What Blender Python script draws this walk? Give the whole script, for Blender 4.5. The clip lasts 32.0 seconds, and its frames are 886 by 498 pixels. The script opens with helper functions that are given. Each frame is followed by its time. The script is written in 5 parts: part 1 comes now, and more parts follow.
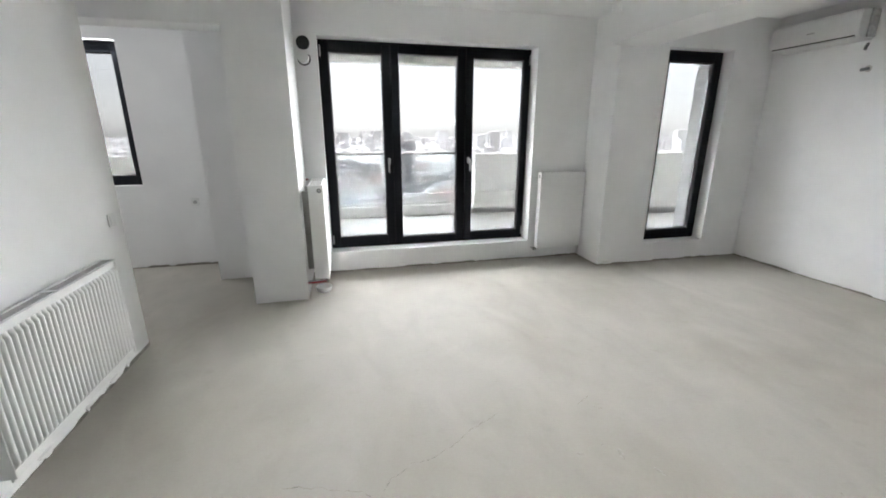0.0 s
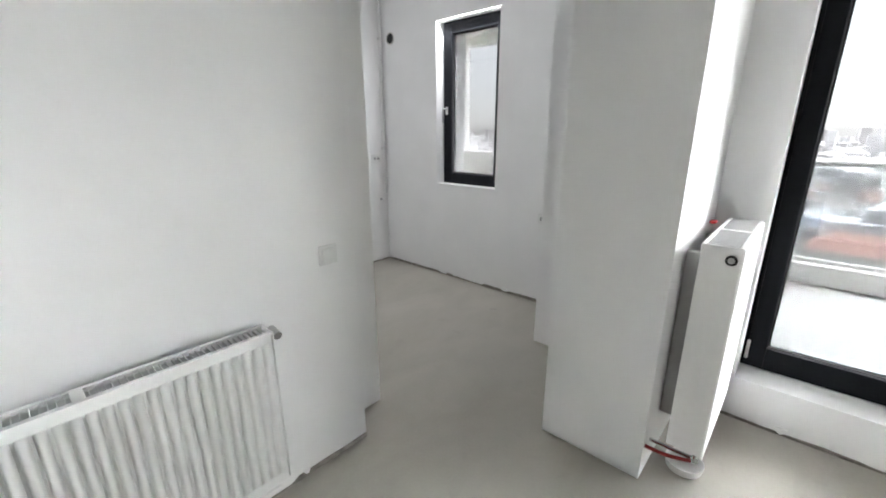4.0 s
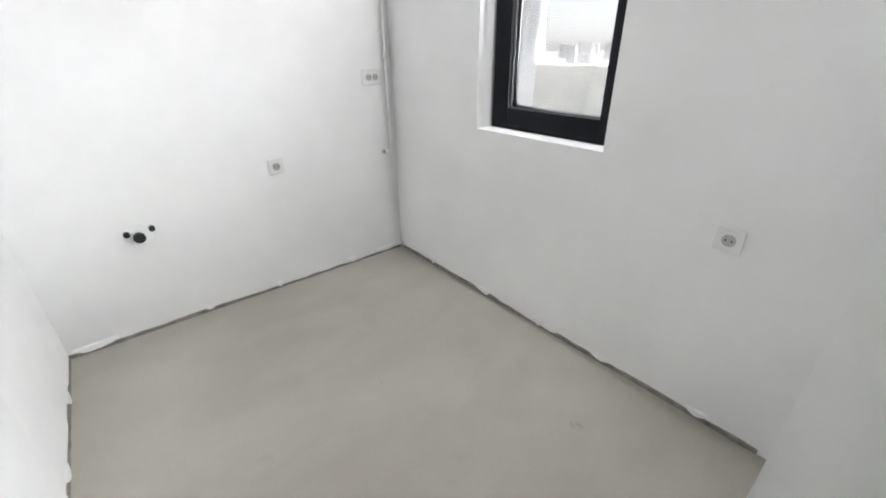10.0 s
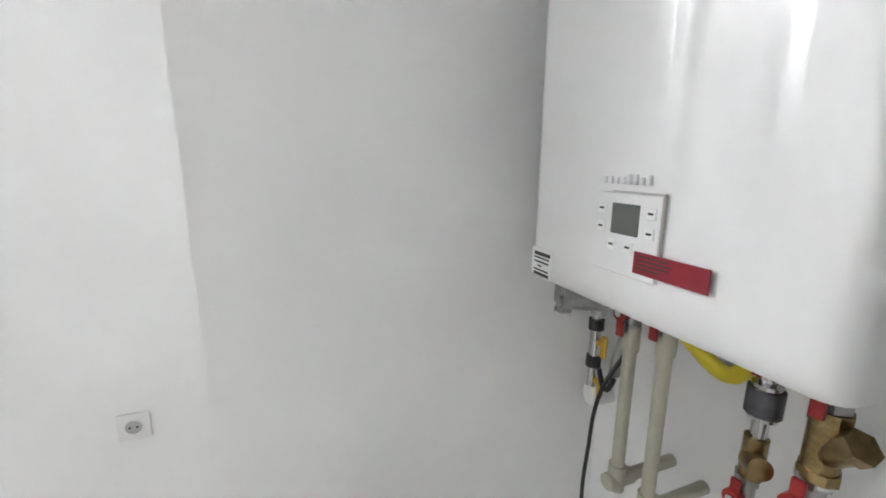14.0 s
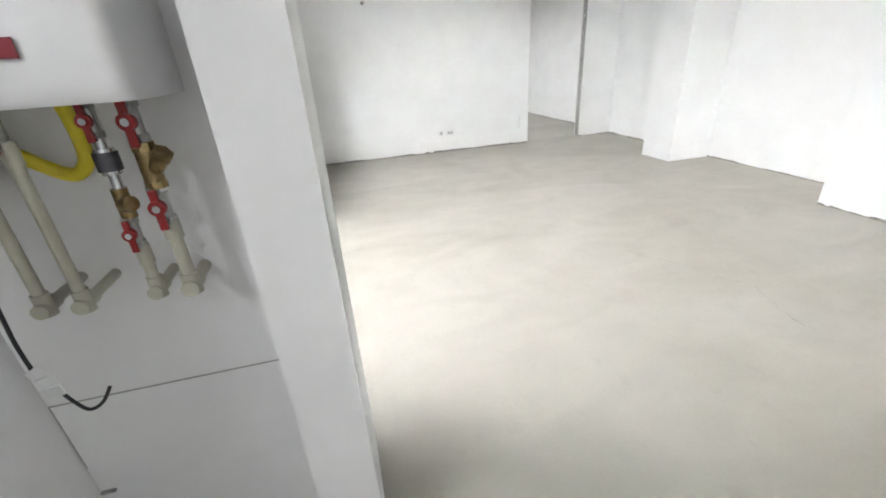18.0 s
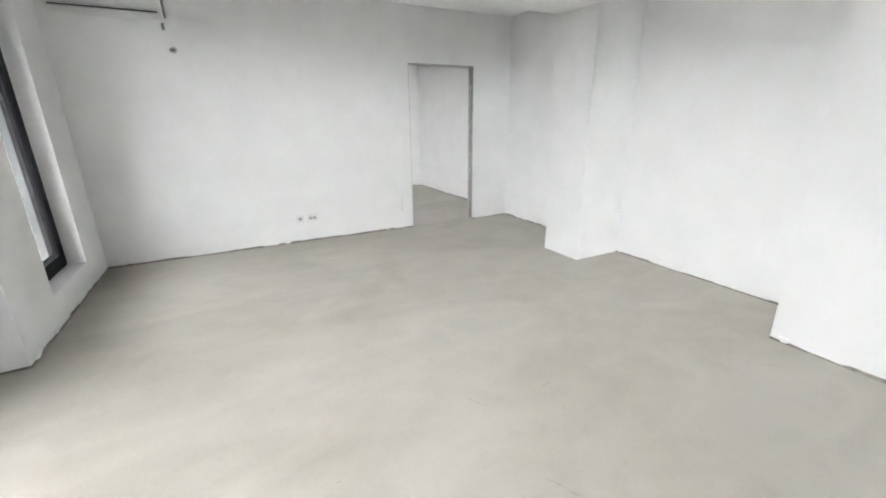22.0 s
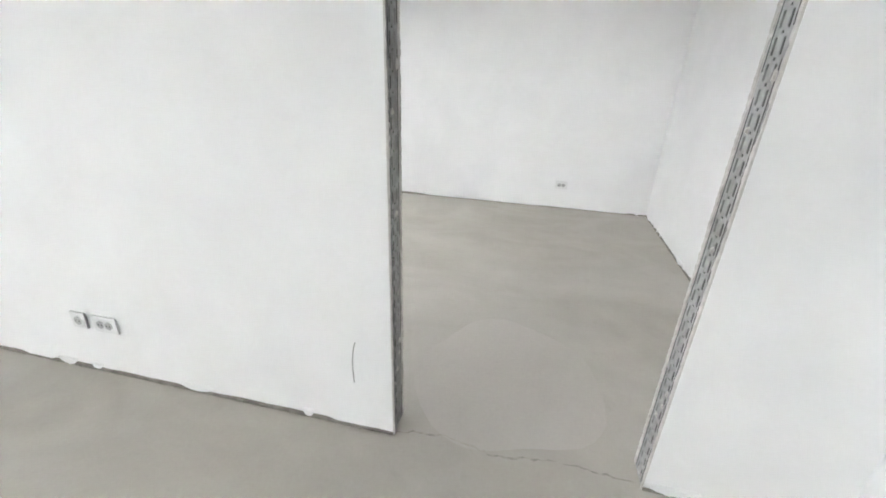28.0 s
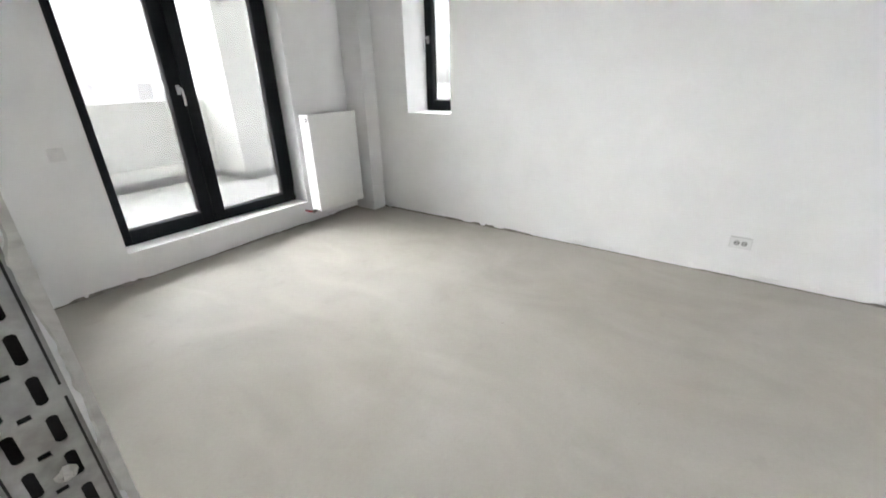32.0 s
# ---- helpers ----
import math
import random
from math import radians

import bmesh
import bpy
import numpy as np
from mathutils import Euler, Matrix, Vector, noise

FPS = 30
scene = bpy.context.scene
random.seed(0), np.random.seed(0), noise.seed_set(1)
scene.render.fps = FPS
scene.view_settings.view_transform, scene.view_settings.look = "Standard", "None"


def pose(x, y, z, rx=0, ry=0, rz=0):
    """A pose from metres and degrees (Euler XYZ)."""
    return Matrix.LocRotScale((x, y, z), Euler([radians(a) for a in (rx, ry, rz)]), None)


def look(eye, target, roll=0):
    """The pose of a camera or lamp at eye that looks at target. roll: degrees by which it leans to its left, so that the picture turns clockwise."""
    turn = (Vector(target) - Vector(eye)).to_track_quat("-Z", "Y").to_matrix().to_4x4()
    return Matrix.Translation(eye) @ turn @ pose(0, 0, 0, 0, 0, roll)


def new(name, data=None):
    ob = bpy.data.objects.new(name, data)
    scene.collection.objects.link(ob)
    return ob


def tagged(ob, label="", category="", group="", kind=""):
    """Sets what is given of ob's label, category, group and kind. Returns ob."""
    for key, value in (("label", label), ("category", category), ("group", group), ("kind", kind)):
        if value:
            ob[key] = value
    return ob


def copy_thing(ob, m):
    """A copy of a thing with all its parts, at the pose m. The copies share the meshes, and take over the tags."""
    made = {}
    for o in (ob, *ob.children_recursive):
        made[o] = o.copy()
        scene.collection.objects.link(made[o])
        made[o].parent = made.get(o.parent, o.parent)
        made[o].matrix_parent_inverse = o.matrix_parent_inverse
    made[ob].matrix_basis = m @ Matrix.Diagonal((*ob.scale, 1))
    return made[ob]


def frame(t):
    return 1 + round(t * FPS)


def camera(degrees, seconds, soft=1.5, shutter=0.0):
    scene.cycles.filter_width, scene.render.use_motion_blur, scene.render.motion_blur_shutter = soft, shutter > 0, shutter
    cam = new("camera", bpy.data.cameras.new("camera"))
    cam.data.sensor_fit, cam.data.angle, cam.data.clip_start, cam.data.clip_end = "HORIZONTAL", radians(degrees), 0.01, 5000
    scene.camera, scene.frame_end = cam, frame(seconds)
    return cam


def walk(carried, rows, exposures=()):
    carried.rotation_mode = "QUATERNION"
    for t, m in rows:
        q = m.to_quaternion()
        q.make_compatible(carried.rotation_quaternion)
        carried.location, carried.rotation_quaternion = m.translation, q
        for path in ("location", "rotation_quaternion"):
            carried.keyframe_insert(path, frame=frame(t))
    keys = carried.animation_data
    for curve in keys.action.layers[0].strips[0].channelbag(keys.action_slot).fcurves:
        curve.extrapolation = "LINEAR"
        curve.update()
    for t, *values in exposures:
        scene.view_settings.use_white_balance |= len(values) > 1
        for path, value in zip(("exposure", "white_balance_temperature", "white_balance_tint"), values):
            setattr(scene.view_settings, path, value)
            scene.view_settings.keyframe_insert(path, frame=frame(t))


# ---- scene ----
cam = camera(94.9, 32.0, soft=1.8)
PATH = [
    (0, (3.202, 1.652, 1.491), (3.655, 3.521, 0.941), 0.1),
    (0.5, (3.201, 1.704, 1.475), (3.455, 3.603, 0.9), -0.2),
    (1, (3.129, 1.917, 1.475), (3.168, 3.825, 0.876), -1.0),
    (1.5, (3.259, 2.111, 1.455), (3.022, 3.997, 0.834), -0.7),
    (2, (3.313, 2.399, 1.44), (2.827, 4.235, 0.811), -0.5),
    (2.5, (3.316, 2.728, 1.413), (2.596, 4.488, 0.792), 0.0),
    (3, (3.319, 3.094, 1.413), (2.379, 4.753, 0.812), 0.1),
    (3.5, (3.251, 3.444, 1.414), (2.126, 4.992, 0.831), -0.0),
    (4, (3.135, 3.761, 1.429), (1.851, 5.189, 0.871), -0.1),
    (4.5, (3.021, 4.092, 1.454), (1.603, 5.393, 0.912), -0.6),
    (6.5, (2.472, 4.967, 1.442), (0.708, 5.683, 0.831), -0.7),
    (7, (2.399, 5.028, 1.429), (0.637, 5.698, 0.763), -0.9),
    (7.5, (2.202, 5.069, 1.407), (0.462, 5.741, 0.684), -0.8),
    (8, (2.058, 5.136, 1.389), (0.332, 5.778, 0.608), -0.9),
    (8.5, (1.951, 5.216, 1.382), (0.256, 5.855, 0.534), -1.3),
    (9, (1.874, 5.214, 1.357), (0.237, 5.941, 0.467), -1.2),
    (9.5, (1.785, 5.228, 1.323), (0.256, 6.132, 0.405), -0.7),
    (10, (1.893, 5.28, 1.298), (0.502, 6.409, 0.409), -0.7),
    (10.5, (1.994, 5.223, 1.328), (0.902, 6.658, 0.464), 0.4),
    (11, (2.011, 5.259, 1.407), (1.302, 6.916, 0.541), 0.7),
    (11.5, (1.895, 5.277, 1.38), (1.668, 7.124, 0.645), 2.3),
    (12, (1.948, 5.346, 1.421), (2.016, 7.223, 0.733), 1.9),
    (12.5, (1.98, 5.364, 1.467), (2.266, 7.249, 0.862), 1.9),
    (13, (2.007, 5.359, 1.497), (2.453, 7.238, 0.977), 1.5),
    (13.5, (2.038, 5.388, 1.488), (2.601, 7.255, 1.047), 1.7),
    (15.5, (1.806, 5.594, 1.466), (3.235, 6.921, 1.022), -4.9),
    (16, (1.725, 5.608, 1.423), (3.431, 6.495, 0.872), -2.6),
    (16.5, (1.665, 5.587, 1.354), (3.462, 6.099, 0.64), -3.9),
    (17, (1.666, 5.535, 1.328), (3.479, 5.681, 0.495), -3.5),
    (17.5, (1.653, 5.443, 1.321), (3.456, 5.265, 0.473), -4.3),
    (18, (1.673, 5.314, 1.325), (3.438, 4.895, 0.482), -3.8),
    (18.5, (1.751, 5.197, 1.346), (3.509, 4.639, 0.573), -3.1),
    (19, (1.818, 5.076, 1.379), (3.561, 4.361, 0.706), -2.7),
    (19.5, (1.986, 5.055, 1.422), (3.691, 4.188, 0.839), -2.5),
    (20, (2.145, 5.034, 1.437), (3.839, 4.105, 0.919), -2.4),
    (20.5, (2.327, 4.942, 1.45), (4.017, 3.995, 0.952), -2.0),
    (21, (2.46, 4.759, 1.422), (4.14, 3.811, 0.893), -0.6),
    (21.5, (2.731, 4.601, 1.42), (4.405, 3.668, 0.846), -0.3),
    (22, (2.977, 4.393, 1.404), (4.669, 3.518, 0.796), -0.7),
    (22.5, (3.272, 4.113, 1.344), (5.005, 3.345, 0.704), -0.5),
    (23, (3.592, 3.873, 1.333), (5.312, 3.12, 0.645), -0.6),
    (23.5, (3.928, 3.712, 1.346), (5.611, 2.92, 0.611), -0.8),
    (24, (4.183, 3.373, 1.298), (5.902, 2.654, 0.571), -1.1),
    (24.5, (4.509, 3.156, 1.352), (6.252, 2.504, 0.618), -1.2),
    (25, (4.78, 2.841, 1.333), (6.595, 2.331, 0.667), -1.8),
    (25.5, (5.103, 2.666, 1.347), (6.948, 2.291, 0.674), -0.4),
    (26, (5.447, 2.466, 1.326), (7.322, 2.229, 0.672), -0.9),
    (26.5, (5.788, 2.323, 1.373), (7.661, 2.231, 0.677), 0.5),
    (28.5, (7.152, 1.717, 1.341), (8.89, 2.263, 0.516), 1.1),
    (29, (7.41, 1.652, 1.318), (9.078, 2.365, 0.475), -0.1),
    (29.5, (7.656, 1.548, 1.338), (9.181, 2.493, 0.455), -1.2),
    (30, (7.778, 1.469, 1.32), (9.198, 2.566, 0.437), -2.5),
    (30.5, (7.849, 1.455, 1.33), (9.232, 2.591, 0.438), -2.6),
    (31, (7.921, 1.494, 1.327), (9.317, 2.617, 0.437), -2.1),
    (31.5, (8.0, 1.584, 1.314), (9.442, 2.686, 0.473), -1.6),
    (32, (8.042, 1.667, 1.355), (9.53, 2.753, 0.576), -1.5),
]
walk(cam, [(t, look(eye, target, roll)) for t, eye, target, roll in PATH], [
    (0.0, 6.62, 6450, 10), (2.0, 6.57, 6430, 10), (4.5, 6.85, 6450, 10), (7.0, 7.3, 6560, 10), (8.0, 7.15, 6540, 10), (9.0, 7.05, 6550, 10), (10.0, 7.22, 6500, 10), (11.0, 7.45, 6500, 10), (12.0, 7.6, 6490, 10), (13.5, 7.52, 6490, 10),
    (16.0, 7.8, 6540, 10), (17.0, 7.55, 6520, 10), (18.0, 7.2, 6480, 10), (19.0, 7.0, 6440, 10), (20.0, 6.95, 6440, 10), (24.0, 7.05, 6450, 10), (26.5, 7.15, 6430, 10), (28.5, 7.12, 6450, 10), (32.0, 7.08, 6500, 10)])

# ---- world, daylight ----
world = bpy.data.worlds.new("overcast_sky")
scene.world = world
world.use_nodes = True
wn = world.node_tree.nodes
sky = wn.new("ShaderNodeTexSky")
sky.sky_type = "NISHITA"
sky.sun_disc = False
sky.sun_elevation = radians(58)
sky.sun_rotation = radians(0)
sky.air_density, sky.dust_density, sky.ozone_density = 1.0, 1.0, 0.6
desat = wn.new("ShaderNodeHueSaturation")
desat.inputs["Saturation"].default_value = 0.12
world.node_tree.links.new(sky.outputs[0], desat.inputs["Color"])
world.node_tree.links.new(desat.outputs[0], wn["Background"].inputs["Color"])
wn["Background"].inputs["Strength"].default_value = 0.031

sun = new("sun", bpy.data.lights.new("sun", "SUN"))
sun.data.energy, sun.data.angle, sun.data.color = 2.4, radians(130), (0.965, 0.98, 1.0)
sun.matrix_world = look((0, 60, 34), (0, 0, 0))


# area lamp added under the kitchen window's head, filling in for sky light
d = bpy.data.lights.new("kitchen_window_light", "AREA")
d.shape, d.size, d.size_y, d.energy, d.color = "RECTANGLE", 0.62, 0.06, 0.145, (0.965, 0.98, 1.0)
new("kitchen_window_light", d).matrix_world = pose(0.727, 6.785, 2.340, -50)


# ---- materials ----
def material(name, base, rough=0.6, metal=0.0, grain=0.0, scale=40.0, bump=0.0, stain=None, stain_scale=2.0, stain_amount=0.3, coat=0.0, detail=6.0, spec=0.5, wide=0.0):
    """A procedural surface: a base colour with fine grain, larger stains and relief."""
    m = bpy.data.materials.new(name)
    m.use_nodes = True
    nt = m.node_tree
    n, ln = nt.nodes, nt.links
    b = n["Principled BSDF"]
    b.inputs["Roughness"].default_value, b.inputs["Metallic"].default_value = rough, metal
    b.inputs["Coat Weight"].default_value = coat
    b.inputs["Specular IOR Level"].default_value = spec
    pos = n.new("ShaderNodeTexCoord")
    col = n.new("ShaderNodeRGB")
    col.outputs[0].default_value = (*base, 1)
    out = col.outputs[0]
    if stain:
        tex = n.new("ShaderNodeTexNoise")
        tex.inputs["Scale"].default_value, tex.inputs["Detail"].default_value, tex.inputs["Roughness"].default_value = stain_scale, 8, 0.62
        tex.inputs["Distortion"].default_value = 0.6
        ln.new(pos.outputs["Object"], tex.inputs["Vector"])
        ramp = n.new("ShaderNodeMapRange")
        ramp.inputs["From Min"].default_value, ramp.inputs["From Max"].default_value = 0.42, 0.72
        ramp.inputs["To Max"].default_value = stain_amount
        ln.new(tex.outputs["Fac"], ramp.inputs["Value"])
        mix = n.new("ShaderNodeMix")
        mix.data_type = "RGBA"
        mix.inputs["B"].default_value = (*stain, 1)
        ln.new(ramp.outputs["Result"], mix.inputs["Factor"])
        ln.new(out, mix.inputs["A"])
        out = mix.outputs["Result"]
    if wide:
        # broad trowel marks: stretched pale and dark drifts
        mp = n.new("ShaderNodeMapping")
        mp.inputs["Scale"].default_value, mp.inputs["Rotation"].default_value = (1.5, 0.8, 1.0), (0, 0, 0.5)
        ln.new(pos.outputs["Object"], mp.inputs["Vector"])
        drift = n.new("ShaderNodeTexNoise")
        drift.inputs["Scale"].default_value, drift.inputs["Detail"].default_value, drift.inputs["Roughness"].default_value = 1.7, 4, 0.45
        drift.inputs["Distortion"].default_value = 1.3
        ln.new(mp.outputs["Vector"], drift.inputs["Vector"])
        dv = n.new("ShaderNodeMapRange")
        dv.inputs["From Min"].default_value, dv.inputs["From Max"].default_value = 0.3, 0.7
        dv.inputs["To Min"].default_value, dv.inputs["To Max"].default_value = 1 - wide, 1 + wide
        ln.new(drift.outputs["Fac"], dv.inputs["Value"])
        spots = n.new("ShaderNodeTexNoise")
        spots.inputs["Scale"].default_value, spots.inputs["Detail"].default_value = 9.0, 3
        ln.new(pos.outputs["Object"], spots.inputs["Vector"])
        sv = n.new("ShaderNodeMapRange")
        sv.inputs["From Min"].default_value, sv.inputs["From Max"].default_value = 0.62, 0.74
        sv.inputs["To Min"].default_value, sv.inputs["To Max"].default_value = 1.0, 0.95
        ln.new(spots.outputs["Fac"], sv.inputs["Value"])
        mul = n.new("ShaderNodeMath")
        mul.operation = "MULTIPLY"
        ln.new(dv.outputs["Result"], mul.inputs[0])
        ln.new(sv.outputs["Result"], mul.inputs[1])
        hw = n.new("ShaderNodeHueSaturation")
        ln.new(out, hw.inputs["Color"])
        ln.new(mul.outputs[0], hw.inputs["Value"])
        out = hw.outputs["Color"]
    if grain or bump:
        fine = n.new("ShaderNodeTexNoise")
        fine.inputs["Scale"].default_value, fine.inputs["Detail"].default_value = scale, detail
        ln.new(pos.outputs["Object"], fine.inputs["Vector"])
        if grain:
            val = n.new("ShaderNodeMapRange")
            val.inputs["From Min"].default_value, val.inputs["From Max"].default_value = 0.3, 0.7
            val.inputs["To Min"].default_value, val.inputs["To Max"].default_value = 1 - grain, 1 + grain
            ln.new(fine.outputs["Fac"], val.inputs["Value"])
            hsv = n.new("ShaderNodeHueSaturation")
            ln.new(out, hsv.inputs["Color"])
            ln.new(val.outputs["Result"], hsv.inputs["Value"])
            out = hsv.outputs["Color"]
        if bump:
            bp = n.new("ShaderNodeBump")
            bp.inputs["Strength"].default_value, bp.inputs["Distance"].default_value = bump, 0.004
            ln.new(fine.outputs["Fac"], bp.inputs["Height"])
            ln.new(bp.outputs["Normal"], b.inputs["Normal"])
    ln.new(out, b.inputs["Base Color"])
    return m


WALL = material("white_wall_paint", (0.872, 0.869, 0.866), 0.85, grain=0.025, scale=3.0, bump=0.10, stain=(0.84, 0.838, 0.832), stain_scale=0.8, stain_amount=0.35, spec=0.2)
CEIL = material("white_ceiling_paint", (0.875, 0.874, 0.87), 0.9, grain=0.015, scale=4.0, stain=(0.80, 0.80, 0.79), stain_scale=0.6, stain_amount=0.3, spec=0.2)
SCREED = material("cement_screed", (0.415, 0.394, 0.350), 0.78, grain=0.018, scale=70.0, bump=0.03, stain=(0.355, 0.329, 0.281), stain_scale=0.8, stain_amount=0.85, spec=0.4, wide=0.06)
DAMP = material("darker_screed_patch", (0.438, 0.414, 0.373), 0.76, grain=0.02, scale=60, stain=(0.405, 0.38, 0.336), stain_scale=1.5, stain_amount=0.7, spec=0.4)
FRAME = material("anthracite_window_profile", (0.006, 0.007, 0.010), 0.5, grain=0.08, scale=90, bump=0.03, spec=0.15)
GASKET = material("black_rubber", (0.012, 0.012, 0.013), 0.7, grain=0.1, scale=80)
STEEL = material("brushed_steel", (0.55, 0.55, 0.55), 0.3, 1.0, grain=0.08, scale=120)
PALE = material("pale_silver", (0.74, 0.74, 0.75), 0.3, 0.5, grain=0.03, scale=60)
CHROME = material("chrome", (0.55, 0.55, 0.56), 0.15, 1.0, grain=0.05, scale=60)
ENAMEL = material("white_radiator_enamel", (0.82, 0.82, 0.81), 0.45, grain=0.012, scale=20)
PLASTIC = material("white_plastic", (0.78, 0.78, 0.77), 0.4, grain=0.02, scale=30)
GLOSS = material("glossy_white_steel", (0.80, 0.80, 0.80), 0.35, grain=0.01, scale=14, coat=1.0, spec=0.5)
GLOSS.node_tree.nodes["Principled BSDF"].inputs["Coat IOR"].default_value = 1.9
DARK = material("black_plastic", (0.015, 0.015, 0.016), 0.5, grain=0.1, scale=60)
GALV = material("galvanised_steel", (0.40, 0.40, 0.395), 0.5, 0.7, grain=0.2, scale=35, bump=0.1, stain=(0.24, 0.22, 0.19), stain_scale=9, stain_amount=0.6)
PLASTER = material("rough_plaster", (0.62, 0.60, 0.57), 0.95, grain=0.12, scale=30, bump=0.5, stain=(0.45, 0.42, 0.38), stain_scale=6, stain_amount=0.5)
BRASS = material("worn_brass", (0.34, 0.25, 0.12), 0.28, 1.0, grain=0.3, scale=70, bump=0.15, stain=(0.16, 0.11, 0.05), stain_scale=25, stain_amount=0.7)
RED = material("red_plastic", (0.27, 0.013, 0.012), 0.35, grain=0.08, scale=40)
REDLABEL = material("dark_red_sticker", (0.22, 0.008, 0.018), 0.5, grain=0.05, scale=60)
YELLOW = material("yellow_plastic", (0.75, 0.62, 0.03), 0.45, grain=0.06, scale=40)
AMBER = material("amber_lacquer", (0.62, 0.36, 0.03), 0.4, grain=0.1, scale=50)
PPR = material("grey_green_pipe_plastic", (0.46, 0.445, 0.36), 0.5, grain=0.05, scale=40)
ALU = material("cast_aluminium", (0.42, 0.42, 0.41), 0.36, 0.95, grain=0.22, scale=50, bump=0.1)
SCREEN = material("grey_lcd", (0.13, 0.14, 0.13), 0.25, grain=0.03, scale=30)
PAPER = material("white_paper", (0.8, 0.8, 0.8), 0.7, grain=0.02, scale=30)
INK = material("dark_ink", (0.04, 0.04, 0.04), 0.7, grain=0.05, scale=50)
GUN = material("dark_gunmetal", (0.10, 0.10, 0.11), 0.4, 0.8, grain=0.12, scale=60)
JOINT = material("shaded_panel_joint", (0.42, 0.41, 0.40), 0.9, grain=0.08, scale=40)
WIRE = material("grey_cable_sheath", (0.22, 0.22, 0.22), 0.6, grain=0.1, scale=60)
LIP = material("torn_white_plaster", (0.62, 0.605, 0.575), 0.95, grain=0.12, scale=30, bump=0.5, stain=(0.50, 0.47, 0.43), stain_scale=8, stain_amount=0.7)
# near-black colour that stands for shade inside holes, slots and seams
HOLLOW_SHADE = material("hollow_shade", (0.03, 0.03, 0.03), 0.95, grain=0.2, scale=40)
OUTWALL = material("cream_exterior_render", (0.83, 0.82, 0.785), 0.9, grain=0.03, scale=12, bump=0.04, stain=(0.79, 0.775, 0.735), stain_scale=1.5, stain_amount=0.4)
TERRACE = material("pale_terrace_tile", (0.54, 0.53, 0.512), 0.6, grain=0.03, scale=10, stain=(0.48, 0.47, 0.455), stain_scale=1.3, stain_amount=0.5)
PLINTH = material("grey_tile_plinth", (0.40, 0.39, 0.38), 0.6, grain=0.04, scale=10)
SKIRT = material("grey_skirting_tile", (0.27, 0.265, 0.26), 0.6, grain=0.04, scale=10)
RAILPAINT = material("off_white_rail_paint", (0.74, 0.73, 0.70), 0.5, grain=0.04, scale=20)
DOORLEAF = material("dark_door_leaf", (0.05, 0.045, 0.04), 0.5, grain=0.1, scale=20)

GLASS = bpy.data.materials.new("window_glass")
GLASS.use_nodes = True
gn = GLASS.node_tree
for q in list(gn.nodes):
    gn.nodes.remove(q)
g_out, g_mix, g_fr = gn.nodes.new("ShaderNodeOutputMaterial"), gn.nodes.new("ShaderNodeMixShader"), gn.nodes.new("ShaderNodeLayerWeight")
g_pow, g_map = gn.nodes.new("ShaderNodeMath"), gn.nodes.new("ShaderNodeMapRange")
g_t, g_g = gn.nodes.new("ShaderNodeBsdfTransparent"), gn.nodes.new("ShaderNodeBsdfGlossy")
g_pow.operation = "POWER"
g_pow.inputs[1].default_value = 4.0
g_map.inputs["To Min"].default_value, g_map.inputs["To Max"].default_value = 0.03, 0.7
# dark tint added to dim the bright outdoor view through the panes
g_t.inputs["Color"].default_value = (0.225, 0.228, 0.23, 1)
g_g.inputs["Roughness"].default_value = 0.0
gn.links.new(g_fr.outputs["Facing"], g_pow.inputs[0])
gn.links.new(g_pow.outputs[0], g_map.inputs["Value"])
gn.links.new(g_map.outputs["Result"], g_mix.inputs[0])
gn.links.new(g_t.outputs[0], g_mix.inputs[1])
gn.links.new(g_g.outputs[0], g_mix.inputs[2])
gn.links.new(g_mix.outputs[0], g_out.inputs[0])

# kitchen copy, tinted further to hold back the outdoor brightness
GLASS_K = GLASS.copy()
GLASS_K.name = "solar_control_glass"
for q in GLASS_K.node_tree.nodes:
    if q.type == "BSDF_TRANSPARENT":
        q.inputs["Color"].default_value = (0.178, 0.18, 0.182, 1)
CLEAR = GLASS.copy()
CLEAR.name = "clear_railing_glass"
for q in CLEAR.node_tree.nodes:
    if q.type == "BSDF_TRANSPARENT":
        q.inputs["Color"].default_value = (0.92, 0.94, 0.94, 1)
    if q.type == "MAP_RANGE":
        q.inputs["To Min"].default_value, q.inputs["To Max"].default_value = 0.0, 0.06
# darker copy of the white plastic: the socket wells' shade as colour
WELL = material("shaded_plastic", (0.42, 0.42, 0.41), 0.5, grain=0.03, scale=30)


# ---- mesh helpers ----
def link_mesh(name, bm, mat, smooth=False):
    me = bpy.data.meshes.new(name)
    bm.to_mesh(me)
    bm.free()
    me.materials.append(mat)
    if smooth:
        me.shade_smooth()
        me.set_sharp_from_angle(angle=radians(38))
    return new(name, me)


def part(name, bm, mat, parent, label="", smooth=False):
    ob = link_mesh(name, bm, mat, smooth)
    ob.parent = parent
    if label:
        tagged(ob, label)
    return ob


def thing(name, m, label, category, group="", kind=""):
    ob = new(name)
    ob.empty_display_size = 0.1
    ob.matrix_world = m
    return tagged(ob, label, category, group, kind)


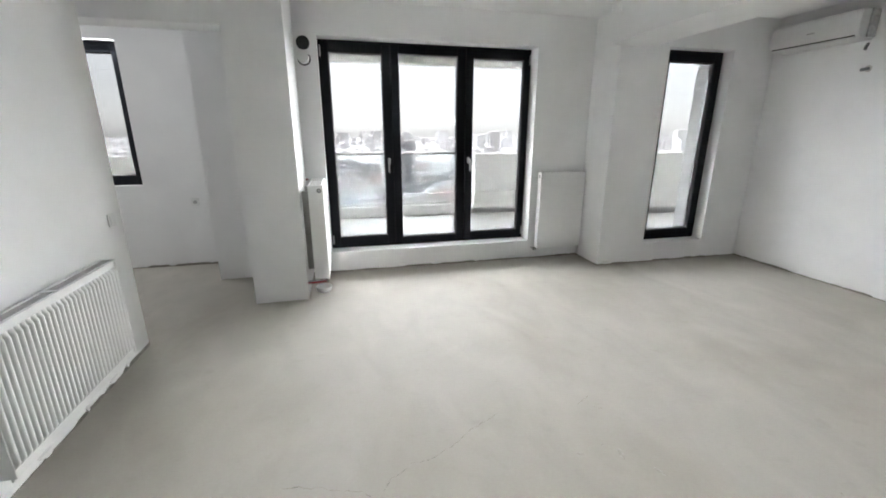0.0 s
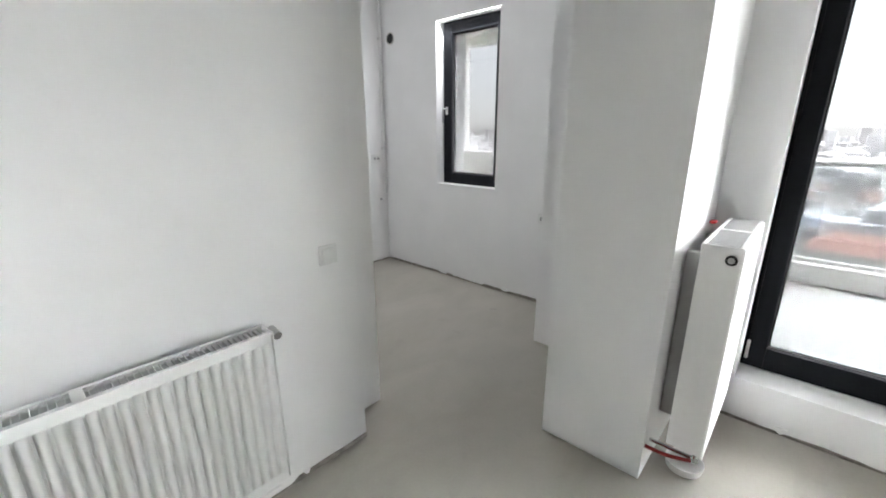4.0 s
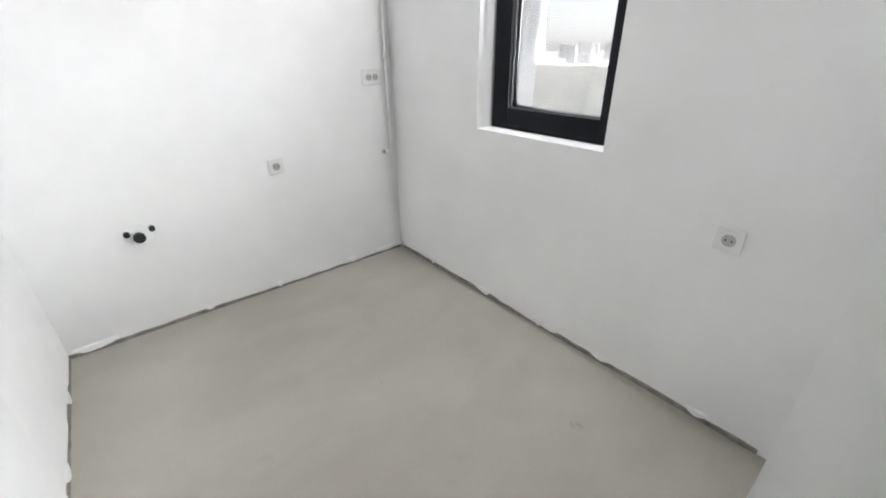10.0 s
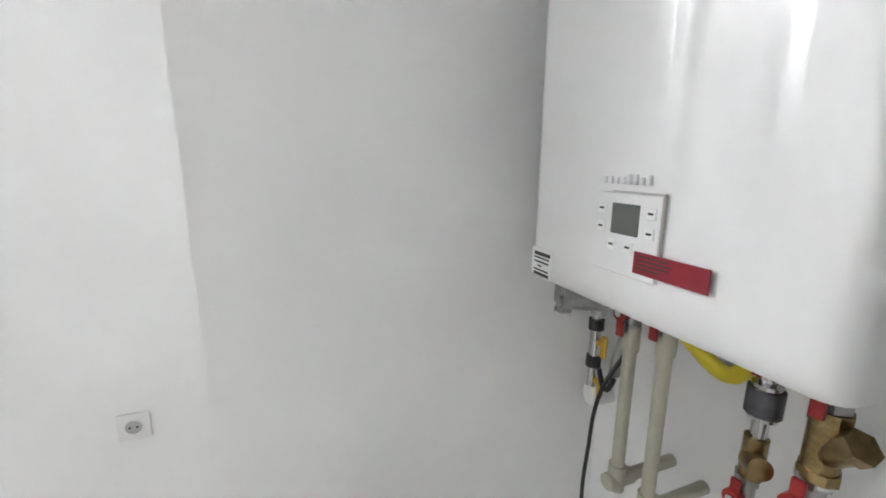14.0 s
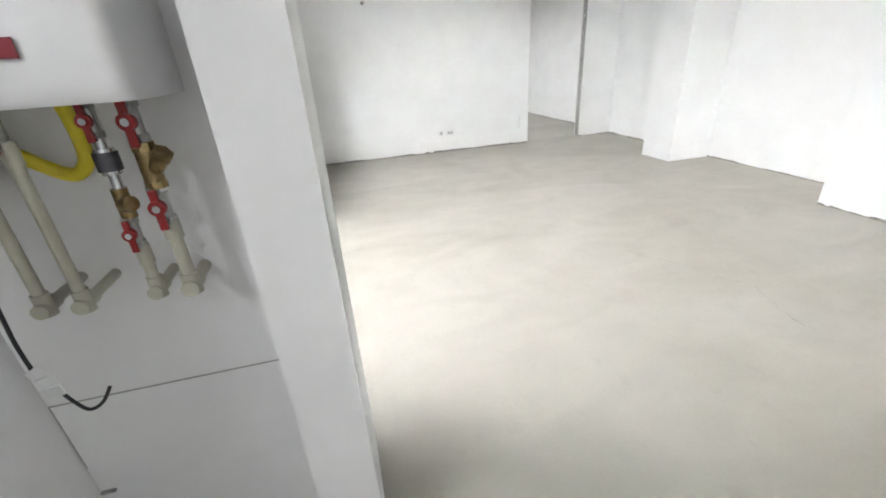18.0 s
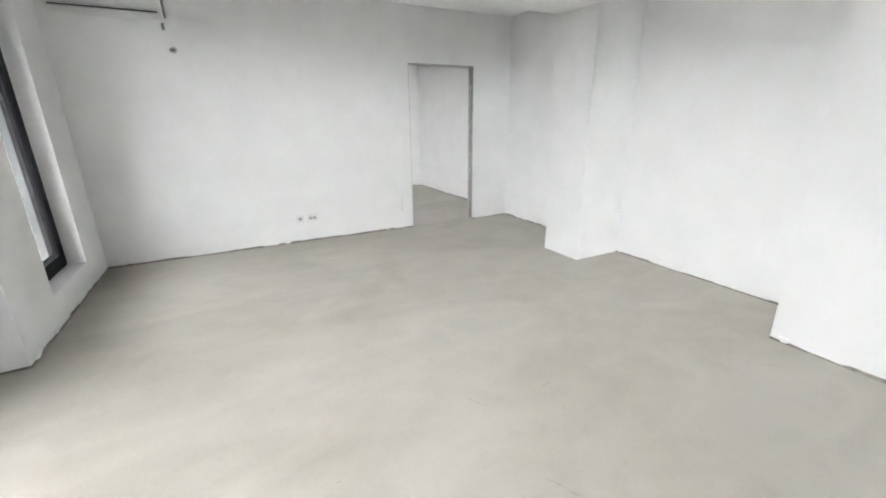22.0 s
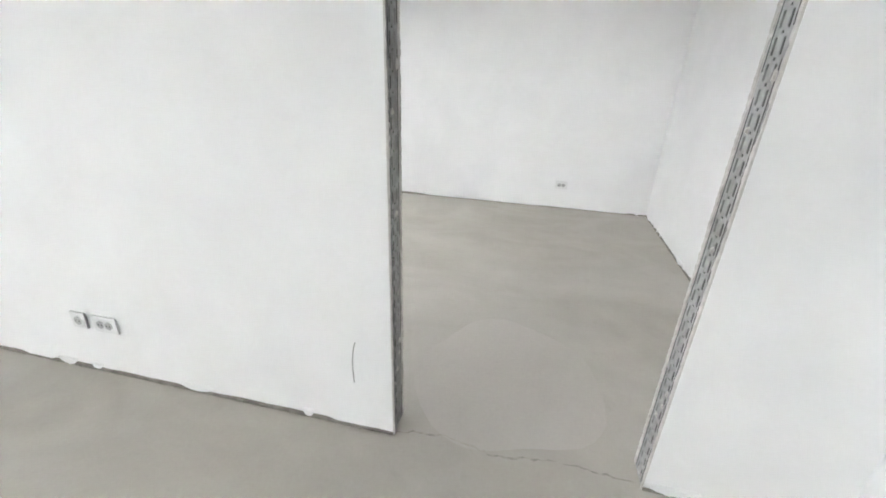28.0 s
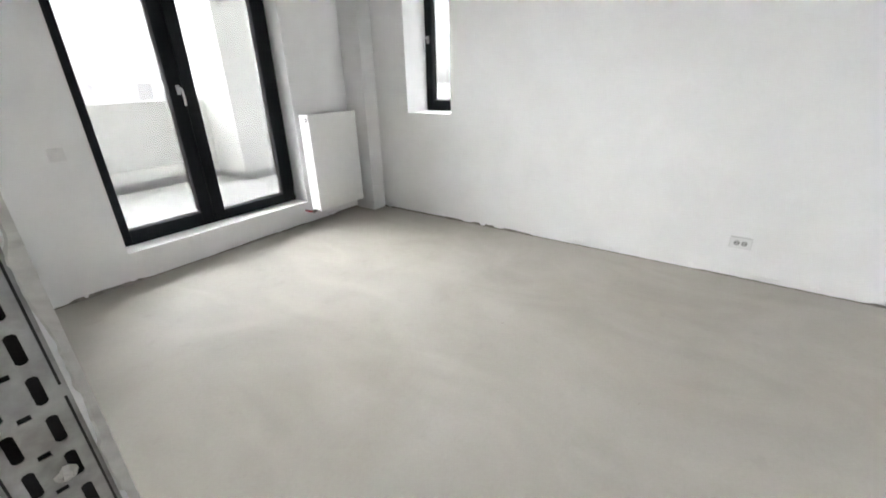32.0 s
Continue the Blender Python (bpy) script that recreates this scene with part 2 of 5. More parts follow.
def box(x0, y0, z0, x1, y1, z1, bevel=0.0, seg=1, bm=None):
    bm = bm or bmesh.new()
    vs = bmesh.ops.create_cube(bm, size=1)["verts"]
    for v in vs:
        v.co = Vector((x0 + (v.co.x + 0.5) * (x1 - x0), y0 + (v.co.y + 0.5) * (y1 - y0), z0 + (v.co.z + 0.5) * (z1 - z0)))
    if bevel:
        es = list({e for v in vs for e in v.link_edges})
        bmesh.ops.bevel(bm, geom=es, offset=bevel, segments=seg, affect="EDGES", profile=0.5)
    return bm


def rod(a, b, r, n=12, r2=None, bm=None, caps=True):
    bm = bm or bmesh.new()
    a, b = Vector(a), Vector(b)
    m = Matrix.Translation((a + b) / 2) @ (b - a).to_track_quat("Z", "Y").to_matrix().to_4x4()
    bmesh.ops.create_cone(bm, cap_ends=caps, segments=n, radius1=r, radius2=r if r2 is None else r2, depth=(b - a).length, matrix=m)
    return bm


def tube(points, r, n=8, bm=None):
    """A round tube along a smooth line through the points."""
    bm = bm or bmesh.new()
    ps = [Vector(p) for p in points]
    line = []
    for i in range(len(ps) - 1):
        p0, p1, p2, p3 = ps[max(i - 1, 0)], ps[i], ps[i + 1], ps[min(i + 2, len(ps) - 1)]
        for k in range(6):
            u = k / 6
            line.append(0.5 * (2 * p1 + (p2 - p0) * u + (2 * p0 - 5 * p1 + 4 * p2 - p3) * u * u + (3 * p1 - p0 - 3 * p2 + p3) * u ** 3))
    line.append(ps[-1])
    rings, side = [], None
    for i, p in enumerate(line):
        d = (line[min(i + 1, len(line) - 1)] - line[max(i - 1, 0)]).normalized()
        if side is None:
            side = d.orthogonal().normalized()
        side = (side - d * side.dot(d)).normalized()
        up = d.cross(side)
        rings.append([bm.verts.new(p + r * (math.cos(2 * math.pi * k / n) * side + math.sin(2 * math.pi * k / n) * up)) for k in range(n)])
    for a, b in zip(rings, rings[1:]):
        for k in range(n):
            bm.faces.new((a[k], a[(k + 1) % n], b[(k + 1) % n], b[k]))
    bm.faces.new(rings[0][::-1])
    bm.faces.new(rings[-1])
    return bm


def holed_wall(name, axis, a0, a1, b0, b1, z0, z1, holes, mat=None, label="white painted plaster wall", bevel=0.006):
    """A wall along one axis from a0 to a1, b0 to b1 thick, with openings (from, to, bottom, top) cut right through."""
    bm = bmesh.new()
    us = sorted({a0, a1, *[h[0] for h in holes], *[h[1] for h in holes]})
    for u0, u1 in zip(us, us[1:]):
        mid = (u0 + u1) / 2
        cuts = sorted([(h[2], h[3]) for h in holes if h[0] < mid < h[1]])
        low = z0
        spans = []
        for c0, c1 in cuts:
            if c0 > low + 1e-4:
                spans.append((low, c0))
            low = c1
        if low < z1 - 1e-4:
            spans.append((low, z1))
        for s0, s1 in spans:
            if axis == "x":
                box(u0, b0, s0, u1, b1, s1, bm=bm)
            else:
                box(b0, u0, s0, b1, u1, s1, bm=bm)
    bmesh.ops.remove_doubles(bm, verts=bm.verts, dist=1e-4)
    # drop the faces shared by neighbouring pieces
    bm.verts.index_update()
    seen = {}
    for f in bm.faces:
        seen.setdefault(tuple(sorted(v.index for v in f.verts)), []).append(f)
    bmesh.ops.delete(bm, geom=[f for fs in seen.values() if len(fs) > 1 for f in fs], context="FACES_ONLY")
    ob = link_mesh(name, bm, mat or WALL)
    return tagged(ob, label, "wall", kind="structure")

# ---- plan, metres ----
H = 2.70                     # ceiling
YN, YW2, YK, YB = 6.09, 5.63, 6.736, 5.13      # inner faces of the window walls: living room, narrow bay, kitchen, bedroom
TH = 0.42                    # thickness of the outer walls
XE, XEB = 7.985, 8.105       # partition to the bedroom
XR = 1.748                   # wall behind the long radiator
XB = 11.316                  # bedroom's far wall
YS, YSW, YB0 = 0.72, 0.765, 0.625         # back walls of living room and bedroom

# floors and ceilings
def slab(name, rects, z0, z1, mat, label, cat):
    bm = bmesh.new()
    for x0, y0, x1, y1 in rects:
        box(x0, y0, z0, x1, y1, z1, bm=bm)
    return tagged(link_mesh(name, bm, mat), label, cat, kind="structure")


slab("floor", [(-0.9, -4.9, 11.8, 7.25)], -0.25, 0.0, SCREED, "bare grey-beige cement screed floor with faint stains", "floor")
slab("ceiling", [(-0.9, -4.9, 11.8, 7.25)], H, H + 0.25, CEIL, "white painted ceiling slab", "ceiling")

# outer walls
holed_wall("wall_north_living", "x", 2.82, 6.02, YN, YN + TH, 0, H, [(3.03, 5.34, 0.225, 2.385)])
holed_wall("wall_north_bay", "x", 6.02, 8.04, YW2, YN + 0.01, 0, H, [(6.61, 7.44, 0.235, 2.36)])
holed_wall("wall_north_kitchen", "x", -0.38, 2.82, YK, YK + TH, 0, H, [(0.38, 1.075, 0.932, 2.372)])
holed_wall("wall_north_bedroom", "x", 8.04, 11.75, YB, YB + TH, 0, H, [(8.90, 10.475, 0.222, 2.37)])
holed_wall("wall_east_bedroom", "y", 0.2, YB, XB, XB + 0.44, 0, H, [(3.925, 4.446, 1.035, 2.30)])
holed_wall("wall_west_kitchen", "y", 4.4, YK + TH, -0.8, -0.38, 0, H, [])
holed_wall("wall_south_kitchen", "x", -0.38, 0.85, 4.70, 4.852, 0, H, [])
holed_wall("wall_west_living", "y", -4.6, 4.741, 1.48, XR, 0, H, [])
holed_wall("wall_jamb_kitchen", "x", 0.85, 1.584, 4.741, 4.965, 0, H, [])
# chase block and boiler niche
holed_wall("wall_kitchen_block", "x", 1.88, 2.82, 6.115, YK, 0, H, [])
holed_wall("wall_boiler_niche", "y", 5.49, 6.115, 2.665, 2.82, 0, H, [])
holed_wall("wall_pillar", "x", 2.365, 2.82, 5.352, 5.49, 0, H, [])
holed_wall("beam_kitchen", "x", -0.38, 2.365, 5.352, 5.62, 2.27, H, [], CEIL, "white painted ceiling beam over the kitchen entrance")
# bedroom partition with its open doorway
holed_wall("wall_partition_bedroom", "y", YB0, YW2 + 0.2, XE, XEB, 0, H, [(1.287, 2.285, 0, 2.062)])
# back walls
holed_wall("wall_south_living", "x", 6.2, 8.1, YS - 0.15, YS, 0, H, [])
holed_wall("wall_south_middle", "x", 4.0, 6.2, YS - 0.15, YSW, 0, H, [])
holed_wall("wall_south_step", "x", 3.333, 4.10, 1.26, 1.39, 0, H, [])
# hall side and end walls are assumed, set far back to darken the opening
holed_wall("wall_hall_side", "y", -4.6, YS - 0.15, 6.6, 6.72, 0, H, [])
holed_wall("wall_hall_corner", "y", YSW, 1.26, 4.0, 4.10, 0, H, [])
holed_wall("wall_south_bedroom", "x", 8.1, XB, YB0 - 0.15, YB0, 0, H, [])
holed_wall("wall_hall_header", "x", XR, 3.333, 1.26, 1.39, 2.056, H, [])
holed_wall("wall_hall_end", "x", 1.48, 6.72, -4.75, -4.6, 0, H, [])
holed_wall("wall_column", "y", YS, 1.345, 5.87, 6.358, 0, H, [])
holed_wall("beam_living", "y", 1.345, YW2, 5.87, 6.358, 2.345, H, [], CEIL, "white painted ceiling beam running to the column")
holed_wall("wall_corner_pilaster", "y", 4.86, YB, 11.14, XB, 0, H, [])


# ---- windows ----
def ring(x0, z0, x1, z1, w, y0, y1, bevel=0.003, wb=None, bm=None):
    """A rectangular frame in the x-z plane, w wide (wb at the bottom), from y0 to y1 deep."""
    bm = bm or bmesh.new()
    wb = wb or w
    box(x0, y0, z0, x0 + w, y1, z1, bevel, bm=bm)
    box(x1 - w, y0, z0, x1, y1, z1, bevel, bm=bm)
    box(x0 + w, y0 + 0.0005, z0, x1 - w, y1 - 0.0005, z0 + wb, bevel, bm=bm)
    box(x0 + w, y0 + 0.0005, z1 - w, x1 - w, y1 - 0.0005, z1, bevel, bm=bm)
    return bm


def lever_handle(parent, x, z, y, flip=1):
    h = part("handle", box(x - 0.014, y - 0.010, z - 0.035, x + 0.014, y, z + 0.035, 0.004, 2), STEEL, parent, "brushed steel lever handle")
    part("grip", tube([(x, y - 0.008, z + 0.012), (x, y - 0.038, z + 0.014), (x + 0.006 * flip, y - 0.052, z - 0.002), (x + 0.010 * flip, y - 0.052, z - 0.06), (x + 0.008 * flip, y - 0.050, z - 0.115)], 0.0085, 10), STEEL, h, smooth=True)


def window(name, m, w, h, leaves, label, handles=(), hinges=(), glass=None):
    """leaves: glass rectangles (x0, z0, x1, z1). y points outwards, y = 0 is the frame's inner face."""
    win = thing(name, m, label, "window", kind="structure")
    bm = ring(0, 0, w, h, 0.05, 0.0, 0.075)
    edges = sorted(leaves)
    for a, b in zip(edges, edges[1:]):
        mid = (a[2] + b[0]) / 2
        box(mid - 0.022, 0.002, 0.05, mid + 0.022, 0.073, h - 0.05, 0.003, bm=bm)
    part("window_frame", bm, FRAME, win)
    for i, (x0, z0, x1, z1) in enumerate(leaves):
        lo = 0.018 if i == 0 else (edges[i - 1][2] + x0) / 2 + 0.006
        hi = w - 0.018 if i == len(leaves) - 1 else (x1 + edges[i + 1][0]) / 2 - 0.006
        bm = bmesh.new()
        box(lo, -0.014, 0.018, x0, 0.060, h - 0.018, 0.004, 2, bm=bm)
        box(x1, -0.014, 0.018, hi, 0.060, h - 0.018, 0.004, 2, bm=bm)
        box(x0, -0.0135, 0.018, x1, 0.0595, z0, 0.004, 2, bm=bm)
        box(x0, -0.0135, z1, x1, 0.0595, h - 0.018, 0.004, 2, bm=bm)
        s = part("sash", bm, FRAME, win)
        part("glazing_bead", ring(x0 - 0.001, z0 - 0.001, x1 + 0.001, z1 + 0.001, 0.006, 0.004, 0.018, 0.001), GASKET, s, "black rubber glazing seal")
        part("spacer_bar", ring(x0 + 0.004, z0 + 0.004, x1 - 0.004, z1 - 0.004, 0.007, 0.030, 0.040, 0.001), STEEL, s, "silver spacer bar")
        pane = part("pane", box(x0, 0.022, z0, x1, 0.026, z1), glass or GLASS, s, "glass pane tinted to dim the outdoor view")
        pane.visible_shadow = False
        for hx, hz, leaf, flip in handles:
            if leaf == i:
                lever_handle(s, hx, hz, -0.014, flip)
    for hx, hz in hinges:
        part("hinge", rod((hx, -0.018, hz - 0.05), (hx, -0.018, hz + 0.05), 0.008, 10), STEEL, win, "grey hinge cover", True)
    return win


window("window_1", pose(3.03, 6.27, 0.225), 2.31, 2.16,
       [(0.095, 0.125, 0.632, 2.045), (0.805, 0.092, 1.447, 2.055), (1.632, 0.11, 2.225, 2.045)],
       "three-part anthracite balcony door with clear panes, closed", [(0.675, 0.96, 0, -1), (1.585, 0.96, 2, 1)], [(0.02, 0.10), (2.292, 0.10), (0.02, 2.05), (2.292, 2.05)])
window("window_2", pose(6.61, 5.765, 0.235), 0.83, 2.125, [(0.125, 0.125, 0.715, 2.01)],
       "tall narrow anthracite window with one clear pane", [(0.06, 0.95, 0, -1)])
window("window_3", pose(0.38, 6.84, 0.932), 0.695, 1.44, [(0.114, 0.10, 0.608, 1.335)],
       "small anthracite kitchen window with a steel handle", [(0.055, 0.68, 0, -1)], glass=GLASS_K)
window("window_4", pose(8.90, 5.31, 0.222), 1.575, 2.148, [(0.095, 0.115, 0.628, 2.04), (0.828, 0.090, 1.430, 2.04)],
       "two-part anthracite balcony door of the bedroom", [(0.695, 1.09, 0, 1)], [(1.56, 0.1)])
window("window_5", pose(XB + 0.32, 4.446, 1.035, 0, 0, -90), 0.52, 1.265, [(0.095, 0.10, 0.435, 1.155)],
       "small anthracite bedroom window deep in the wall", [(0.05, 0.66, 0, -1)])


# ---- radiators ----
def radiator(m, w, h, d, ribbed, label, plug_side=1, group="panel radiators", legs=True):
    """A panel radiator: back at y = 0 (on the wall), front at y = -d, bottom at z = 0."""
    rad = thing("radiator", m, label, "radiator", group)
    gap = max(0.045, d - 0.13)
    bm = bmesh.new()
    if ribbed:
        n = int(round(w / 0.0334))
        xs = [0.0, 0.010]
        prof = [0.0, 0.0]
        for i in range(n):
            p0 = 0.012 + (w - 0.024) * i / n
            pw = (w - 0.024) / n
            for u, f in ((0.10, 0.0), (0.24, 0.75), (0.38, 1.0), (0.62, 1.0), (0.76, 0.75), (0.90, 0.0)):
                xs.append(p0 + pw * u)
                prof.append(f)
        xs += [w - 0.010, w]
        prof += [0.0, 0.0]
        zs = [0.0, 0.004, 0.040, 0.052, 0.064, h - 0.064, h - 0.052, h - 0.040, h - 0.004, h]
        gz = [0, 0, 0, 0.6, 1, 1, 0.6, 0, 0, 0]
        inset = [0.004, 0, 0, 0, 0, 0, 0, 0, 0, 0.004]
        grid = [[bm.verts.new((x, -d + 0.017 * (1 - f * g) + ins - 0.002, z)) for x, f in zip(xs, prof)] for z, g, ins in zip(zs, gz, inset)]
        for r0, r1 in zip(grid, grid[1:]):
            for k in range(len(xs) - 1):
                bm.faces.new((r0[k], r0[k + 1], r1[k + 1], r1[k]))
        ex = bmesh.ops.extrude_face_region(bm, geom=list(bm.faces))
        for v in [g for g in ex["geom"] if isinstance(g, bmesh.types.BMVert)]:
            v.co.y = -d + 0.026
        bmesh.ops.recalc_face_normals(bm, faces=bm.faces)
    else:
        box(0, -d - 0.002, 0, w, -d + 0.020, h, 0.005, 2, bm=bm)
    part("front_panel", bm, ENAMEL, rad, smooth=True)
    part("back_panel", box(0.004, -gap - 0.014, 0.006, w - 0.004, -gap, h - 0.006, 0.004), ENAMEL, rad)
    for x in (0.0, w - 0.004):
        s = part("side_cover", box(x - 0.001, -d + 0.004, 0.012, x + 0.005, -gap + 0.002, h + 0.003, 0.002), ENAMEL, rad)
        if (x > 0) == (plug_side > 0):
            out = 1 if x > 0 else -1
            px = x + 0.002
            part("valve_plug", rod((px, -d + 0.035, h - 0.045), (px + out * 0.010, -d + 0.035, h - 0.045), 0.011, 14), STEEL, s, "steel blanking plug", True)
            part("seal_ring", rod((px, -d + 0.035, h - 0.045), (px + out * 0.006, -d + 0.035, h - 0.045), 0.019, 16), DARK, s, "black rubber seal", True)
    # top grille with slats and a middle clip
    bm = bmesh.new()
    box(0.0, -d + 0.004, h - 0.006, w, -d + 0.014, h + 0.003, bm=bm)
    box(0.0, -gap - 0.012, h - 0.006, w, -gap + 0.001, h + 0.003, bm=bm)
    grille = part("top_grille", bm, ENAMEL, rad)
    bm = bmesh.new()
    k = int(w / 0.016)
    for i in range(k):
        x = 0.008 + (w - 0.016) * i / (k - 1)
        box(x - 0.0008, -d + 0.013, h - 0.010, x + 0.0008, -gap - 0.011, h - 0.001, bm=bm)
    tagged(part("slats", bm, ENAMEL, grille, "fine white grille slats"), kind="stuff")
    part("clip", box(w / 2 - 0.014, -d + 0.006, h - 0.004, w / 2 + 0.014, -gap - 0.002, h + 0.0045, 0.001), ENAMEL, grille)
    # folded convector sheet between the panels
    bm = bmesh.new()
    k = int(w / 0.025)
    prev = None
    for i in range(k + 1):
        x = 0.015 + (w - 0.03) * i / k
        y = -gap - 0.018 if i % 2 else -d + 0.024
        pair = [bm.verts.new((x, y, 0.03)), bm.verts.new((x, y, h - 0.05))]
        if prev:
            bm.faces.new((prev[0], pair[0], pair[1], prev[1]))
        prev = pair
    part("convector", bm, PLINTH, rad, "folded grey convector sheet")
    for x in (w * 0.2, w * 0.8):
        part("wall_bracket", box(x - 0.015, -gap, 0.08, x + 0.015, -0.001, h - 0.06, 0.003), PLINTH, rad, "grey steel wall bracket")
    return rad


def valve(parent, a, z, y, side):
    """A lower lockshield valve with a short pipe into the wall or floor."""
    v = part("valve", rod((a, y, z), (a + side * 0.045, y, z), 0.011, 12), CHROME, parent, "chrome valve", True)
    part("nut", rod((a + side * 0.012, y, z), (a + side * 0.026, y, z), 0.016, 6), CHROME, v)
    part("bonnet", rod((a + side * 0.045, y - 0.002, z - 0.016), (a + side * 0.045, y - 0.002, z + 0.020), 0.014, 12), CHROME, v, smooth=True)
    part("pipe", tube([(a + side * 0.045, y, z), (a + side * 0.050, y + 0.03, z), (a + side * 0.050, 0.0, z)], 0.008, 8), CHROME, v, smooth=True)
    return v


# long ribbed one on the west wall (local x runs towards -y)
r1 = radiator(pose(XR, 3.300, 0.163, 0, 0, 90), 1.0, 0.612, 0.135, True,
              "long white ribbed panel radiator on the wall", plug_side=-1)
v = part("thermostat_valve", rod((1.0, -0.075, 0.575), (1.03, -0.075, 0.575), 0.012, 12), CHROME, r1, "chrome thermostat valve", True)
part("nut", rod((1.008, -0.075, 0.575), (1.022, -0.075, 0.575), 0.017, 6), CHROME, v)
part("valve_head", rod((1.03, -0.095, 0.575), (1.03, -0.045, 0.585), 0.015, 14), CHROME, v, smooth=True)
valve(r1, 0.0, 0.03, -0.06, -1)

r2 = radiator(pose(2.82, 5.445, 0.150, 0, 0, 90), 0.60, 0.885, 0.195, False, "tall white flat panel radiator beside the pillar", plug_side=-1)
valve(r2, 0.06, -0.012, -0.17, -1)
part("red_pipe", tube([(-0.01, -0.16, -0.012), (-0.05, -0.08, -0.005), (-0.06, 0.03, 0.0)], 0.008, 8), RED, r2, "red plastic-sheathed pipe", True)
part("red_cap", box(0.30, -0.055, 0.905, 0.34, -0.03, 0.917, 0.003), RED, r2, "red vent key")
r3 = radiator(pose(5.410, YN, 0.150), 0.57, 0.90, 0.115, False, "tall white flat panel radiator under the window wall", plug_side=-1)
valve(r3, 0.03, -0.012, -0.07, -1)
r4 = radiator(pose(10.45, YB, 0.160), 0.575, 0.905, 0.235, False, "tall white flat panel radiator beside the balcony door", plug_side=-1)
valve(r4, 0.04, -0.012, -0.12, -1)
part("red_sleeve", tube([(-0.005, -0.12, -0.012), (-0.03, -0.10, -0.012), (-0.04, -0.04, -0.008)], 0.009, 8), RED, r4, "red pipe sleeve", True)


# ---- electrical fittings ----
def socket(m, count=1, label="white plastic wall socket", name="wall_socket"):
    """Outlet plate, back at y = 0, face towards -y."""
    s = thing(name, m, label, "socket", "wall sockets")
    w = 0.082 if count == 1 else 0.082 + 0.0 + 0.045 * (count - 1)
    part("plate", box(-w / 2, -0.010, -0.041, w / 2, 0, 0.041, 0.004, 2), PLASTIC, s)
    for k in range(count):
        x = (k - (count - 1) / 2) * 0.043
        r = 0.0205 if count == 1 else 0.0185
        f = part("insert", rod((x, -0.0085, 0), (x, -0.0125, 0), r + 0.003, 20), PLASTIC, s, smooth=True)
        part("recess", rod((x, -0.0120, 0), (x, -0.0132, 0), r, 20), WELL, f, "shaded socket well", True)
        for dx in (-0.009, 0.009):
            part("pin_hole", rod((x + dx, -0.0130, 0), (x + dx, -0.0140, 0), 0.0032, 8), DARK, f)
        for dz in (-r + 0.003, r - 0.003):
            part("earth_clip", box(x - 0.003, -0.0150, dz - 0.0025, x + 0.003, -0.0128, dz + 0.0025), STEEL, f)
    return s


def light_switch(m, label):
    s = thing("light_switch", m, label, "switch")
    part("plate", box(-0.041, -0.009, -0.041, 0.041, 0, 0.041, 0.004, 2), PLASTIC, s)
    part("rocker", box(-0.028, -0.014, -0.028, 0.028, -0.006, 0.028, 0.003, 2), PLASTIC, s)
    return s


# sockets: face west wall -> looks +x, etc. Local -y is the face
socket(pose(1.56, YK, 0.735), 1, "white socket on the kitchen window wall")
socket(pose(-0.38, 5.957, 0.727, 0, 0, 90), 1, "white socket low on the kitchen wall")
socket(pose(-0.38, 5.942, 1.728, 0, 0, 90), 1, "white socket high on the kitchen wall")
socket(pose(-0.38, 6.595, 1.145, 0, 0, 90), 2, "white double socket near the kitchen corner")
socket(pose(XE, 3.580, 0.285, 0, 0, -90), 2, "white double socket low on the living room wall")
socket(pose(XE, 3.725, 0.285, 0, 0, -90), 1, "white aerial socket low on the living room wall", "aerial_socket")
socket(pose(XB, 1.53, 0.258, 0, 0, -90), 2, "white double socket low on the bedroom wall")
socket(pose(XR, 3.11, 0.295, 0, 0, 90), 1, "white socket on the wall below the long radiator")
light_switch(pose(XR, 4.61, 0.955, 0, 0, 90), "white square light switch beside the kitchen entrance")
light_switch(pose(8.72, YB, 0.965), "white light switch beside the bedroom balcony door")


# ---- kitchen plumbing and pipes ----
pl = thing("plumbing_outlet", pose(-0.38, 5.272, 0.52, 0, 0, 90), "sink outlet with one large and two small black pipe stubs", "plumbing")
part("mortar_patch", rod((0, -0.004, 0), (0, 0, 0), 0.055, 18, 0.06), WALL, pl)
for x, z, r in ((0.0, -0.012, 0.025), (-0.043, 0.014, 0.013), (0.058, 0.020, 0.013)):
    p = part("pipe_stub", rod((x, -0.022, z), (x, 0, z), r, 18), DARK, pl, "black pipe stub", True)
    part("opening", rod((x, -0.0235, z), (x, -0.0215, z), r * 0.75, 16), HOLLOW_SHADE, p, "dark disc painting the shade in the pipe mouth", True)

gas = thing("gas_pipe", pose(-0.38, 6.69, 0), "white painted pipe running up the kitchen corner", "pipe")
part("riser", tube([(0.022, 0.0, 0.74), (0.022, 0.0, 1.4), (0.022, 0.002, 2.0), (0.022, 0.0, H)], 0.011, 10), WALL, gas, smooth=True)
part("bend", tube([(0.022, 0.0, 0.745), (0.022, -0.005, 0.715), (0.018, -0.03, 0.705), (0.014, -0.05, 0.705)], 0.011, 10), WALL, gas, smooth=True)
part("pipe_end", rod((0.014, -0.048, 0.705), (0.014, -0.062, 0.705), 0.013, 12), CHROME, gas, "metal pipe end", True)
